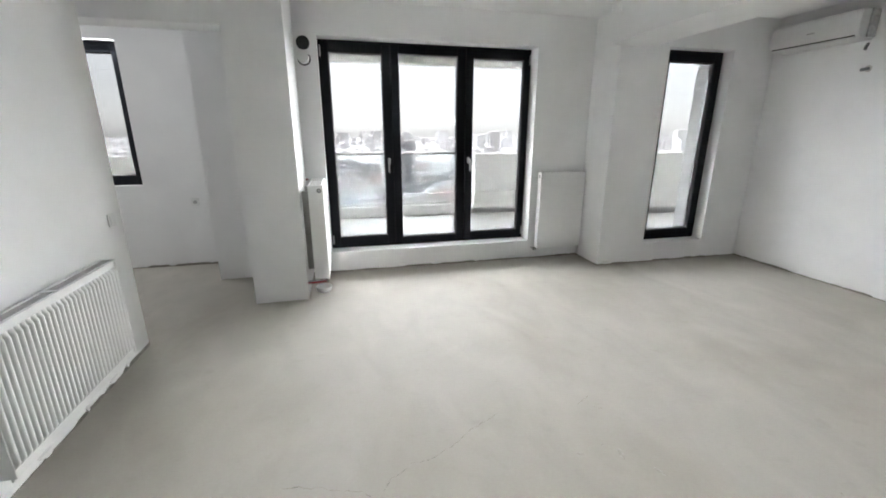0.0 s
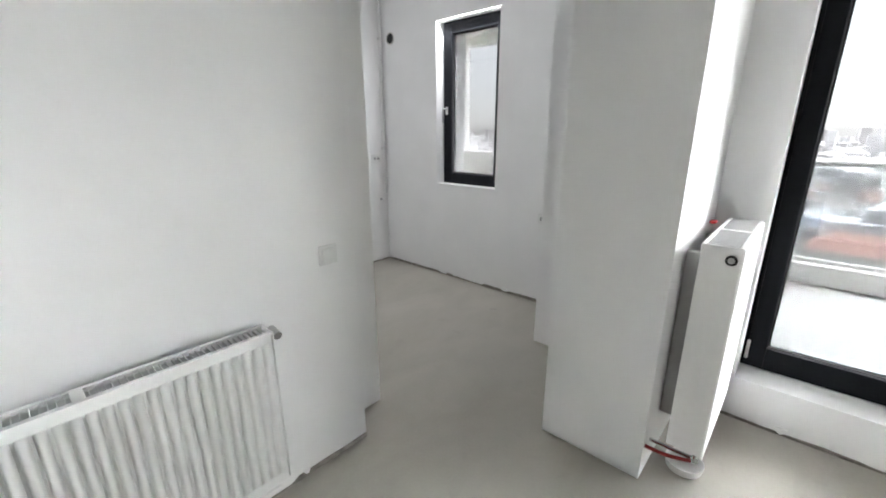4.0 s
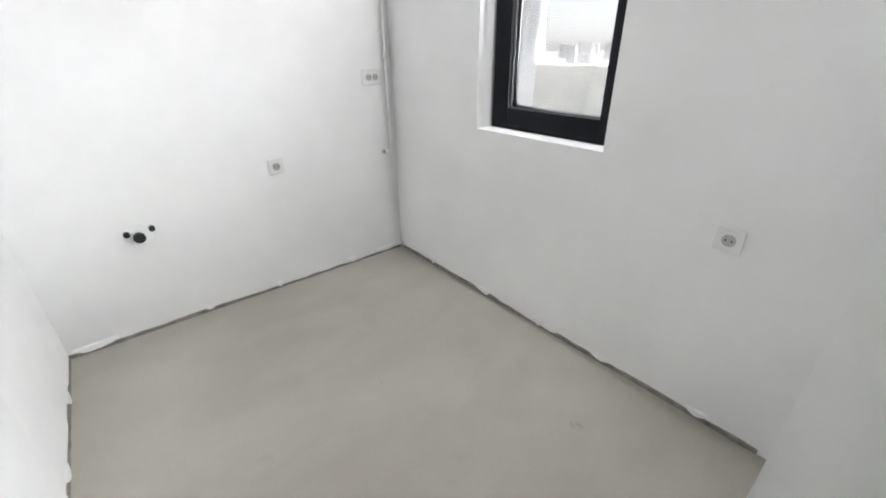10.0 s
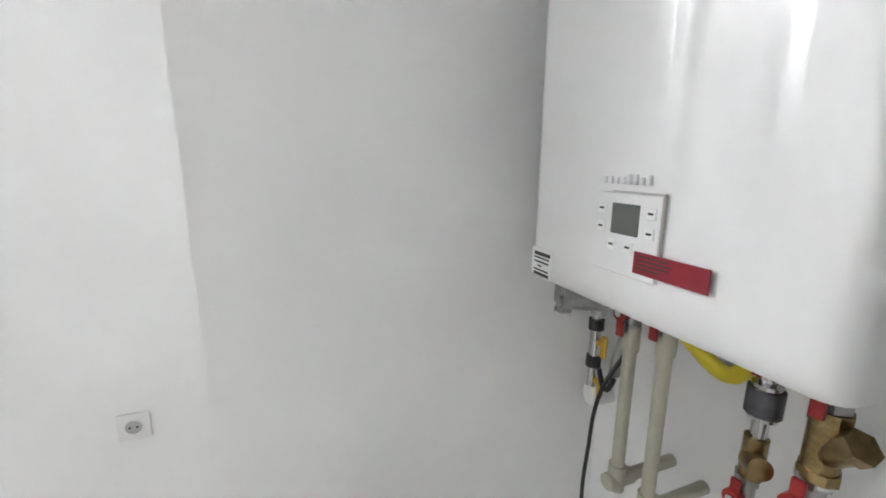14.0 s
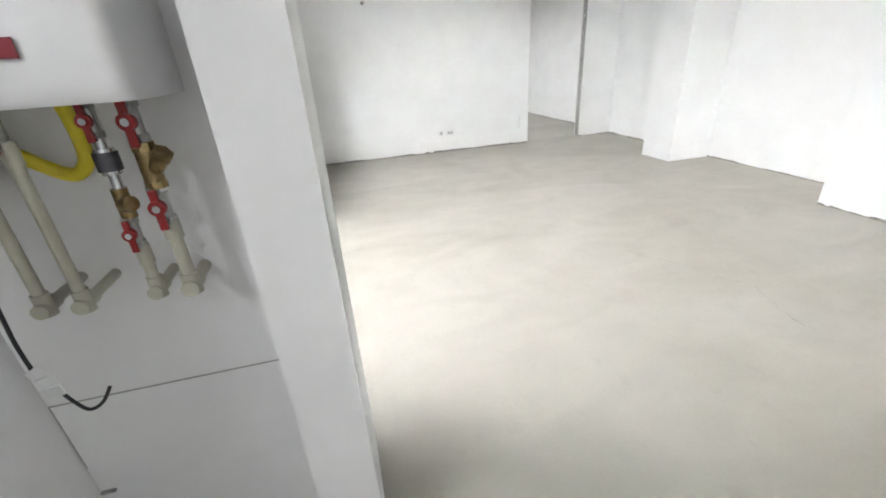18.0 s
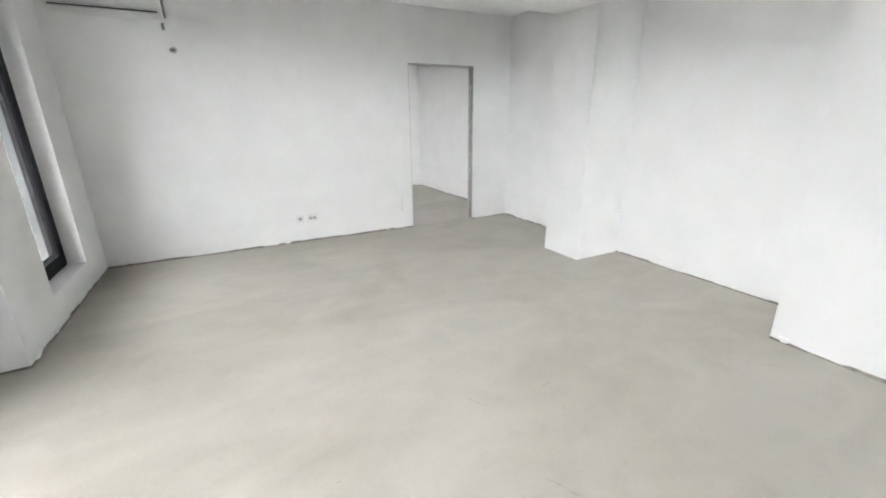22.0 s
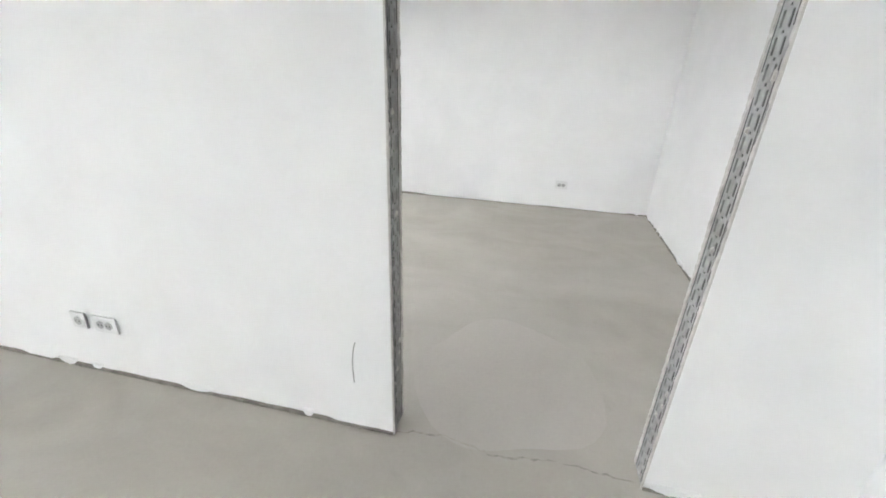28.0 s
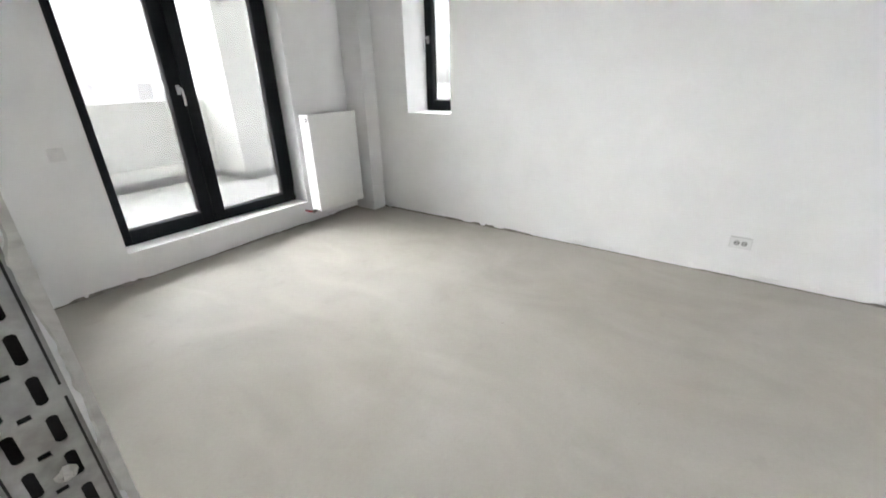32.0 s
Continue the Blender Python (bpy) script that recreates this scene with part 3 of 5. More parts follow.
for z in (1.25, 2.32):
    part("pipe_clip", box(0.0, -0.016, z - 0.012, 0.036, 0.016, z + 0.012, 0.003), PLASTIC, gas)

fl = thing("wall_hole", pose(-0.24, YK, 2.31), "round dark flue hole with a grey rim", "hole")
part("rim", rod((0, -0.006, 0), (0, 0, 0), 0.058, 24, 0.056), PLASTER, fl, smooth=True)
# no hole is cut: a black disc paints the depth
part("cavity", rod((0, -0.0075, 0), (0, -0.0055, 0), 0.046, 24), HOLLOW_SHADE, fl, "dark disc painting the shade in the flue hole", True)

# two round flue openings beside the balcony door, with white duct ends
for z, up in ((2.31, True), (2.17, False)):
    v = thing("duct_opening", pose(2.905, YN, z), "dark round wall hole beside the balcony door" if up else "white duct end standing out of a wall hole", "duct", "duct openings")
    part("cavity", rod((0, -0.004, 0), (0, 0, 0), 0.062, 28), HOLLOW_SHADE, v, "dark disc painting the shade in the round hole", True)
    if up:
        part("sleeve", rod((0, -0.003, -0.050), (0, 0.0, -0.050), 0.046, 24), PLASTIC, v, "white plastic sleeve set back in the hole", True)
    else:
        bm = rod((-0.004, -0.13, 0.004), (-0.002, 0.0, 0.002), 0.052, 28)
        part("duct", bm, PLASTIC, v, "white plastic duct", True)
        part("duct_lip", rod((-0.004, -0.134, 0.004), (-0.004, -0.122, 0.004), 0.055, 28), PLASTIC, v, smooth=True)


# ---- wall boiler ----
by0, by1, bz0, bz1 = 5.590, 6.010, 1.298, 2.06
boiler = thing("wall_boiler", pose(2.665, (by0 + by1) / 2, bz0, 0, 0, -90), "glossy white wall-hung gas boiler with a small display", "boiler")
# local: x along the wall (+x towards -y), front at y = -0.277
BW, BD, BH = (by1 - by0) / 2, 0.277, bz1 - bz0
bm = bmesh.new()
cols = []
N = 120
for i in range(N + 1):
    u = -1 + 2 * i / N
    a = abs(u)
    y = -BD
    if a > 0.88:
        y = -BD + 0.022 * (1 - math.sqrt(max(0.0, 1 - ((a - 0.88) / 0.12) ** 2)))
    # shallow sunken channel towards the +x side of the front
    g = math.exp(-((u - 0.21) / 0.06) ** 2)
    y += 0.0034 * g - 0.0015 * math.cos(u * math.pi / 2)
    cols.append((u * BW, y))
rows_z = [0.0, 0.012, 0.03] + [0.03 + (BH - 0.06) * k / 10 for k in range(1, 11)] + [BH - 0.012, BH]
grid = []
for z in rows_z:
    e = min(z, BH - z)
    pull = 0.012 * max(0.0, 1 - e / 0.02) ** 2
    fade = min(1.0, max(0.0, (z - 0.06) / 0.25))
    row = []
    for i, (x, y) in enumerate(cols):
        base = -BD if abs(x / BW) <= 0.88 else y
        row.append(bm.verts.new((x, base + (y - base) * fade + pull, z)))
    grid.append(row)
for r0, r1 in zip(grid, grid[1:]):
    for k in range(N):
        bm.faces.new((r0[k], r0[k + 1], r1[k + 1], r1[k]))
back = [[bm.verts.new((x, -0.02, z)) for x in (-BW, BW)] for z in (0.0, BH)]
left, right = [r[0] for r in grid], [r[-1] for r in grid]
bm.faces.new([back[0][0], *left, back[1][0]][::-1])
bm.faces.new([back[0][1], *right, back[1][1]])
bm.faces.new([back[1][0], *grid[-1], back[1][1]][::-1])
bm.faces.new([back[0][0], *grid[0], back[0][1]])
bmesh.ops.recalc_face_normals(bm, faces=bm.faces)
case = part("casing", bm, GLOSS, boiler, smooth=True)
part("back_plate", box(-BW + 0.01, -0.02, 0.01, BW - 0.01, 0, BH - 0.01), GALV, boiler)


def on_front(y, z):
    """Boiler-local x and z of a wall place."""
    return (by0 + by1) / 2 - (6.0 - (6.0 - y) * 1.07), (z - bz0) * 1.10


F = -BD
cx0, cz1 = on_front(5.868, 1.437)
cx1, cz0 = on_front(5.772, 1.345)
bm = box(cx0 + 0.03, F - 0.0050, cz1 - 0.0014, cx1, F + 0.002, cz1)
box(cx1 - 0.0014, F - 0.0049, cz0 + 0.02, cx1, F + 0.002, cz1 - 0.0014, bm=bm)
panel = part("control_panel", box(cx0 + 0.002, F - 0.0045, cz0 + 0.002, cx1 - 0.002, F + 0.004, cz1 - 0.002, 0.001), GLOSS, boiler)
part("panel_joint", bm, PLINTH, panel, "fine dark joint")
dx0, dz1 = on_front(5.839, 1.424)
dx1, dz0 = on_front(5.800, 1.391)
part("display", box(dx0, F - 0.0058, dz0, dx1, F, dz1, 0.001), SCREEN, panel, "dark grey liquid crystal display")
for k, (x, z) in enumerate([(dx0 - 0.016, dz1 - 0.008), (dx0 - 0.016, dz0 + 0.006), (dx1 + 0.016, dz1 - 0.008), (dx1 + 0.016, dz0 + 0.006), (dx0 + 0.004, dz0 - 0.014), (dx1 - 0.012, dz0 - 0.014)]):
    b = part("button", box(x - 0.0065, F - 0.0062, z - 0.0065, x + 0.0065, F, z + 0.0065, 0.001), PLASTIC, panel)
    part("symbol", box(x - 0.0035, F - 0.0068, z - 0.0008, x + 0.0035, F - 0.006, z + 0.0016), INK, b)
# raised emblem: plain grey bars standing for the maker's sign
lx0, lz1 = on_front(5.858, 1.457)
for k in range(8):
    x = lx0 + 0.0094 * k
    tall = 0.0115 if k in (4, 5, 7) else 0.008
    part("emblem_bar", box(x, F - 0.0058, lz1 - 0.014, x + 0.0058, F, lz1 - 0.014 + tall, 0.001), PALE, case)
rx0, rz1 = on_front(5.801, 1.377)
rx1, rz0 = on_front(5.716, 1.355)
lab = part("warning_label", box(rx0, F - 0.0062, rz0 - 0.001, rx1, F - 0.0040, rz1), REDLABEL, boiler, "dark red warning sticker")
for k in range(4):
    part("text_line", box(rx0 + 0.004, F - 0.0066, rz1 - 0.005 - 0.0046 * k, rx0 + (0.045, 0.05, 0.047, 0.036)[k], F - 0.006, rz1 - 0.0035 - 0.0046 * k), INK, lab)
sx0, sz1 = on_front(5.996, 1.343)
st = part("service_label", box(sx0 - 0.002, F - 0.0012, sz1 - 0.041, sx0 + 0.050, F + 0.006, sz1 + 0.003), GLOSS, boiler, "white service sticker with dark text")
for k, (wd, hh) in enumerate([(0.042, 0.0060), (0.040, 0.0026), (0.038, 0.0026), (0.020, 0.0026), (0.038, 0.0026), (0.040, 0.0052)]):
    z = sz1 - 0.006 - 0.0066 * k
    part("text_line", box(sx0 + 0.004 + (0.010 if k == 3 else 0), F - 0.0017, z - hh / 2, sx0 + 0.004 + wd, F - 0.0010, z + hh / 2), INK, st)

# exhaust duct above the boiler
part("exhaust_elbow", tube([(0.0, -0.14, BH - 0.01), (0.0, -0.14, BH + 0.10), (0.0, -0.12, BH + 0.17), (0.0, -0.06, BH + 0.20), (0.0, 0.0, BH + 0.20)], 0.05, 16), PLASTIC, boiler, "white exhaust elbow", True)


# pipes under the boiler: local frame of each thing is the world
def ball_valve(parent, y, z, s=1.0, x=2.50, vertical=True):
    v = part("ball_valve", rod((x, y, z - 0.030 * s), (x, y, z + 0.030 * s), 0.0125 * s, 14), ALU, parent, "nickel ball valve", True)
    part("nut", rod((x, y, z + 0.020 * s), (x, y, z + 0.032 * s), 0.0165 * s, 6), ALU, v)
    part("nut", rod((x, y, z - 0.032 * s), (x, y, z - 0.020 * s), 0.0165 * s, 6), ALU, v)
    bm = box(x - 0.026 * s, y - 0.0065 * s, z - 0.038 * s, x - 0.020 * s, y + 0.0065 * s, z + 0.030 * s, 0.002, 2)
    rod((x - 0.028 * s, y, z), (x - 0.016 * s, y, z), 0.013 * s, 14, bm=bm)
    h = part("lever", bm, RED, v, "red valve lever")
    part("screw", rod((x - 0.0315 * s, y, z), (x - 0.026 * s, y, z), 0.0062 * s, 10), CHROME, h, smooth=True)
    return v


def riser(y, zt, zb, r, label, x=2.50):
    """A plastic pipe coming down and bending back into the wall."""
    t = thing("heating_pipe", pose(2.65, y, zb), label, "pipe", "boiler pipes")
    o = Vector((-2.65, -y, -zb))

    def loc(bm):
        bmesh.ops.translate(bm, verts=bm.verts, vec=o)
        return bm
    part("pipe", loc(rod((x, y, zb), (x, y, zt), r, 16)), PPR, t, smooth=True)
    part("collar", loc(rod((x, y, zt - 0.03), (x, y, zt + 0.008), r * 1.28, 16)), PPR, t, smooth=True)
    bm = rod((x, y, zb - 0.016), (x, y, zb + 0.028), r * 1.36, 16)
    rod((x - 0.022, y, zb), (x + 0.032, y, zb), r * 1.32, 16, bm=bm)
    part("elbow", loc(bm), PPR, t, smooth=True)
    part("wall_pipe", loc(rod((x + 0.01, y, zb), (2.65, y, zb), r, 16)), PPR, t, smooth=True)
    return t, loc


def fit_world(ob, t):
    """Parts built at world places, under a thing that stands elsewhere."""
    for c in (ob, *ob.children_recursive):
        c.data.transform(Matrix.Translation(-t.matrix_world.translation))


p1, _ = riser(5.919, 1.220, 0.960, 0.0105, "grey-green plastic heating pipe below the boiler")
p2, _ = riser(5.857, 1.240, 0.956, 0.0105, "grey-green plastic heating pipe below the boiler")
p3, _ = riser(5.744, 1.036, 0.948, 0.0105, "grey-green plastic water pipe with brass filter", 2.53)
p4, _ = riser(5.682, 1.078, 0.944, 0.0125, "thick grey-green plastic pipe with brass strainer", 2.53)
fit_world(ball_valve(p1, 5.922, 1.252), p1)
fit_world(ball_valve(p2, 5.862, 1.270), p2)
fit_world(ball_valve(p3, 5.744, 1.268, 0.9, 2.53), p3)
fit_world(ball_valve(p3, 5.746, 1.070, 0.9, 2.53), p3)
fit_world(ball_valve(p4, 5.682, 1.262, 1.1, 2.53), p4)
fit_world(ball_valve(p4, 5.684, 1.114, 1.1, 2.53), p4)
w = part("magnetic_filter", rod((2.530, 5.742, 1.184), (2.530, 5.742, 1.216), 0.0195, 18), GUN, p3, "dark steel filter body", True)
fit_world(w, p3)
for z in (1.181, 1.219):
    w = part("clamp_ring", rod((2.530, 5.742, z - 0.003), (2.530, 5.742, z + 0.003), 0.016, 16), CHROME, p3, "chrome clamp ring", True)
    fit_world(w, p3)
w = part("connector", rod((2.530, 5.742, 1.150), (2.530, 5.742, 1.245), 0.009, 12), CHROME, p3, "chrome connector", True)
fit_world(w, p3)
bm = rod((2.530, 5.743, 1.098), (2.530, 5.743, 1.152), 0.0135, 14)
rod((2.525, 5.743, 1.122), (2.508, 5.722, 1.128), 0.0135, 14, bm=bm)
w = part("brass_filter", bm, BRASS, p3, "brass filter body", True)
fit_world(w, p3)
bm = rod((2.530, 5.681, 1.146), (2.530, 5.681, 1.222), 0.017, 16)
rod((2.530, 5.681, 1.172), (2.520, 5.655, 1.200), 0.0145, 16, bm=bm)
rod((2.521, 5.657, 1.198), (2.517, 5.647, 1.209), 0.0175, 6, bm=bm)
rod((2.530, 5.681, 1.212), (2.530, 5.681, 1.226), 0.0195, 8, bm=bm)
rod((2.530, 5.681, 1.146), (2.530, 5.681, 1.158), 0.0195, 8, bm=bm)
w = part("brass_strainer", bm, BRASS, p4, "brass Y-shaped strainer", True)
fit_world(w, p4)
w = part("seal_tape", rod((2.530, 5.681, 1.140), (2.530, 5.681, 1.147), 0.016, 14), PAPER, p4, "white sealing tape", True)
fit_world(w, p4)

gasv = thing("gas_valve", pose(2.65, 6.06, 1.03), "gas regulator with yellow taps below the boiler", "valve")
bm = rod((2.480, 6.085, 1.250), (2.560, 6.045, 1.250), 0.046, 20)
rod((2.485, 6.083, 1.250), (2.500, 6.075, 1.250), 0.054, 20, bm=bm)
rod((2.575, 6.070, 1.235), (2.575, 6.070, 1.185), 0.016, 12, bm=bm)
w = part("regulator", bm, ALU, gasv, "grey cast regulator body", True)
fit_world(w, gasv)
for k in range(6):
    a = 2 * math.pi * k / 6 + 0.3
    q = Vector((2.4815, 6.0842, 1.250)) + 0.046 * (math.cos(a) * Vector((0.447, 0.894, 0)) + math.sin(a) * Vector((0, 0, 1)))
    w = part("bolt", rod(q, q + Vector((-0.0063, 0.0032, 0)), 0.0050, 6), CHROME, gasv, "steel bolt head")
    fit_world(w, gasv)
w = part("type_plate", box(2.496, 6.052, 1.206, 2.500, 6.075, 1.218, 0.001), PAPER, gasv, "small white type plate")
fit_world(w, gasv)
w = part("regulator_arm", rod((2.520, 6.03, 1.255), (2.510, 5.985, 1.250), 0.011, 12), ALU, gasv, smooth=True)
fit_world(w, gasv)
w = part("black_cap", rod((2.510, 5.988, 1.250), (2.508, 5.974, 1.249), 0.0125, 14), DARK, gasv, "black end cap", True)
fit_world(w, gasv)
w = part("white_clip", tube([(2.492, 6.095, 1.198), (2.485, 6.090, 1.212), (2.485, 6.062, 1.212), (2.492, 6.056, 1.198)], 0.004, 6), PAPER, gasv)
fit_world(w, gasv)
w = part("pipe", rod((2.575, 6.072, 1.03), (2.575, 6.072, 1.20), 0.0115, 12), CHROME, gasv, "steel pipe", True)
fit_world(w, gasv)
for z in (1.165, 1.088):
    w = part("coupling", rod((2.575, 6.072, z - 0.011), (2.575, 6.072, z + 0.011), 0.0155, 12), DARK, gasv, "dark steel coupling", True)
    fit_world(w, gasv)
for z in (1.130, 1.050):
    bm = box(2.566, 6.036, z - 0.024, 2.574, 6.050, z + 0.020, 0.003, 2)
    rod((2.575, 6.068, z), (2.571, 6.040, z), 0.006, 10, bm=bm)
    w = part("tap_lever", bm, AMBER, gasv, "yellow tap lever")
    fit_world(w, gasv)
w = part("wall_elbow", tube([(2.575, 6.072, 1.035), (2.575, 6.072, 1.012), (2.590, 6.073, 1.000), (2.65, 6.075, 0.998)], 0.014, 12), PAPER, gasv, "white painted elbow", True)
fit_world(w, gasv)

hose = thing("gas_hose", pose(2.65, 5.86, 1.17), "thick yellow gas hose looped below the boiler", "hose")
w = part("hose", tube([(2.52, 6.00, 1.285), (2.55, 5.965, 1.270), (2.585, 5.91, 1.225), (2.605, 5.860, 1.180), (2.61, 5.832, 1.172), (2.605, 5.808, 1.197), (2.59, 5.798, 1.25), (2.57, 5.796, 1.31)], 0.0128, 12), YELLOW, hose, smooth=True)
fit_world(w, hose)
cable = thing("power_cable", pose(2.65, 5.98, 0.64), "thin black cable with a cable tie and paper tag", "cable")
w = part("cord", tube([(2.54, 5.930, 1.30), (2.53, 5.940, 1.195), (2.505, 5.969, 1.104), (2.50, 5.983, 1.04), (2.50, 5.989, 0.97), (2.50, 5.995, 0.895), (2.50, 5.994, 0.83)], 0.0038, 7), DARK, cable, smooth=True)
fit_world(w, cable)
w = part("cord", tube([(2.505, 5.975, 0.775), (2.51, 5.965, 0.735), (2.51, 5.947, 0.710), (2.52, 5.925, 0.715), (2.54, 5.911, 0.738)], 0.0038, 7), DARK, cable, smooth=True)
fit_world(w, cable)
w = part("cable_tie", tube([(2.505, 5.985, 1.125), (2.505, 5.975, 1.100), (2.505, 5.962, 1.098), (2.505, 5.950, 1.122)], 0.005, 6), DARK, cable)
fit_world(w, cable)
for k, (yy, zz) in enumerate(((5.995, 0.826), (5.984, 0.807), (5.978, 0.786))):
    bm = box(2.495 - 0.004 * k, yy - 0.022, zz - 0.014, 2.498 - 0.004 * k, yy + 0.010, zz + 0.010, 0.001)
    bmesh.ops.rotate(bm, verts=bm.verts, cent=(2.50, yy, zz), matrix=Matrix.Rotation(radians(-28 + 12 * k), 3, "X"))
    w = part("paper_tag", bm, PAPER, cable, "creased white paper tag")
    fit_world(w, cable)
w = part("clear_sleeve", tube([(2.54, 5.950, 1.245), (2.535, 5.958, 1.20), (2.53, 5.970, 1.14), (2.53, 5.974, 1.115)], 0.010, 10), GALV, cable, "grey drain sleeve", True)
fit_world(w, cable)

# the pipes hang on the niche wall, spread over the boiler's width
NICHE = Matrix.Translation((0.030, 6.0, 1.298)) @ Matrix.Diagonal((1, 1.055, 1.08, 1)) @ Matrix.Translation((0, -6.0, -1.298))
for ob in (p1, p2, p3, p4, gasv, hose, cable):
    ob.matrix_world = NICHE @ ob.matrix_world

# inspection panel below the boiler: thin recessed joint, two hinges
ip = thing("inspection_panel", pose(2.65, 5.832, 0.31), "white flush inspection panel with a thin dark joint", "panel")
w = part("door", box(2.6475, 5.553, 0.305, 2.652, 6.110, 0.622), WALL, ip)
fit_world(w, ip)
bm = box(2.6465, 5.552, 0.6215, 2.649, 6.112, 0.6245)
w = part("top_joint", bm, JOINT, ip, "thin dark joint")
fit_world(w, ip)
w = part("side_joint", box(2.6465, 5.549, 0.33, 2.649, 5.553, 0.6245), JOINT, ip, "thin dark joint")
fit_world(w, ip)
w = part("side_joint", box(2.6465, 6.1095, 0.40, 2.649, 6.112, 0.6245), JOINT, ip, "thin dark joint")
fit_world(w, ip)
for y, z in ((5.540, 0.262), (6.098, 0.300)):
    w = part("hinge", box(2.640, y - 0.022, z - 0.004, 2.650, y + 0.014, z + 0.004, 0.001), GALV, ip, "small metal hinge")
    fit_world(w, ip)
ip.matrix_world = Matrix.Translation((0.015, 0, -0.022)) @ ip.matrix_world
sb = thing("junction_box", pose(2.63, 5.49, 1.06), "small white junction box on the pillar side", "box")
part("cover", box(-0.032, 0.0, -0.034, 0.032, 0.016, 0.034, 0.006, 2), PLASTIC, sb)


# ---- air conditioner ----
ac = thing("air_conditioner", pose(XE, 5.535, 2.315, 0, 0, -90), "white split air conditioner high on the wall", "air conditioner")
W = 0.815
profile = [(0.0, 0.0), (-0.10, 0.0), (-0.165, 0.018), (-0.192, 0.055), (-0.200, 0.11), (-0.198, 0.20), (-0.188, 0.238), (-0.165, 0.252), (0.0, 0.254)]
bm = bmesh.new()
ends = [[bm.verts.new((x, y, z)) for y, z in profile] for x in (0.0, 0.012, W - 0.012, W)]
for vrt in ends[0] + ends[3]:
    vrt.co.y *= 0.965
    vrt.co.z = 0.005 + vrt.co.z * 0.96
for a, b in zip(ends, ends[1:]):
    for k in range(len(profile) - 1):
        bm.faces.new((a[k], a[k + 1], b[k + 1], b[k]))
bm.faces.new(ends[0])
bm.faces.new(ends[3][::-1])
bmesh.ops.recalc_face_normals(bm, faces=bm.faces)
body = part("housing", bm, PLASTIC, ac, smooth=True)
part("air_slot", box(0.03, -0.190, 0.028, W - 0.03, -0.150, 0.036), DARK, ac, "dark air outlet slot")
part("flap", box(0.03, -0.183, 0.014, W - 0.03, -0.150, 0.026, 0.003), PLASTIC, ac)
part("emblem_bar", box(W / 2 - 0.035, -0.2012, 0.118, W / 2 + 0.035, -0.199, 0.127, 0.0005), PLINTH, ac)
part("side_bracket", box(W + 0.004, -0.10, 0.02, W + 0.020, -0.005, 0.25, 0.003), GALV, ac, "grey metal edge of the mounting")
hk = thing("pipe_stub", pose(XE, 4.69, 2.068, 0, 0, -90), "small grey pipe stub in the wall below the air conditioner", "pipe")
part("stub", tube([(0.0, 0.0, 0.0), (0.0, -0.03, -0.004), (-0.02, -0.06, -0.012)], 0.014, 10), WIRE, hk, smooth=True)
part("patch", rod((0, -0.003, 0), (0, 0, 0), 0.03, 14), PLASTER, hk)
hk2 = thing("cable_stub", pose(XE, 4.74, 2.26, 0, 0, -90), "short grey cable end beside the air conditioner", "cable")
part("stub", tube([(0.0, 0.0, 0.03), (0.0, -0.02, 0.0), (0.004, -0.03, -0.025)], 0.012, 8), WIRE, hk2, smooth=True)

# ---- hanging lamp holder ----
lamp = thing("lamp_holder", pose(4.66, 3.79, H), "bare lamp holder hanging from a thin wire", "lamp")
part("wire", tube([(0, 0, 0), (-0.012, 0.0, -0.12), (-0.040, 0.02, -0.28), (-0.030, 0.014, -0.42), (0.0, 0, -0.53)], 0.0055, 6), WIRE, lamp, "thin wire", True)
part("holder", rod((0.008, -0.004, -0.59), (0, 0, -0.525), 0.023, 14, 0.016), PLASTIC, lamp, "white plastic lamp holder", True)
part("ceiling_cap", rod((0, 0, -0.02), (0, 0, 0), 0.03, 14), PLASTIC, lamp, smooth=True)


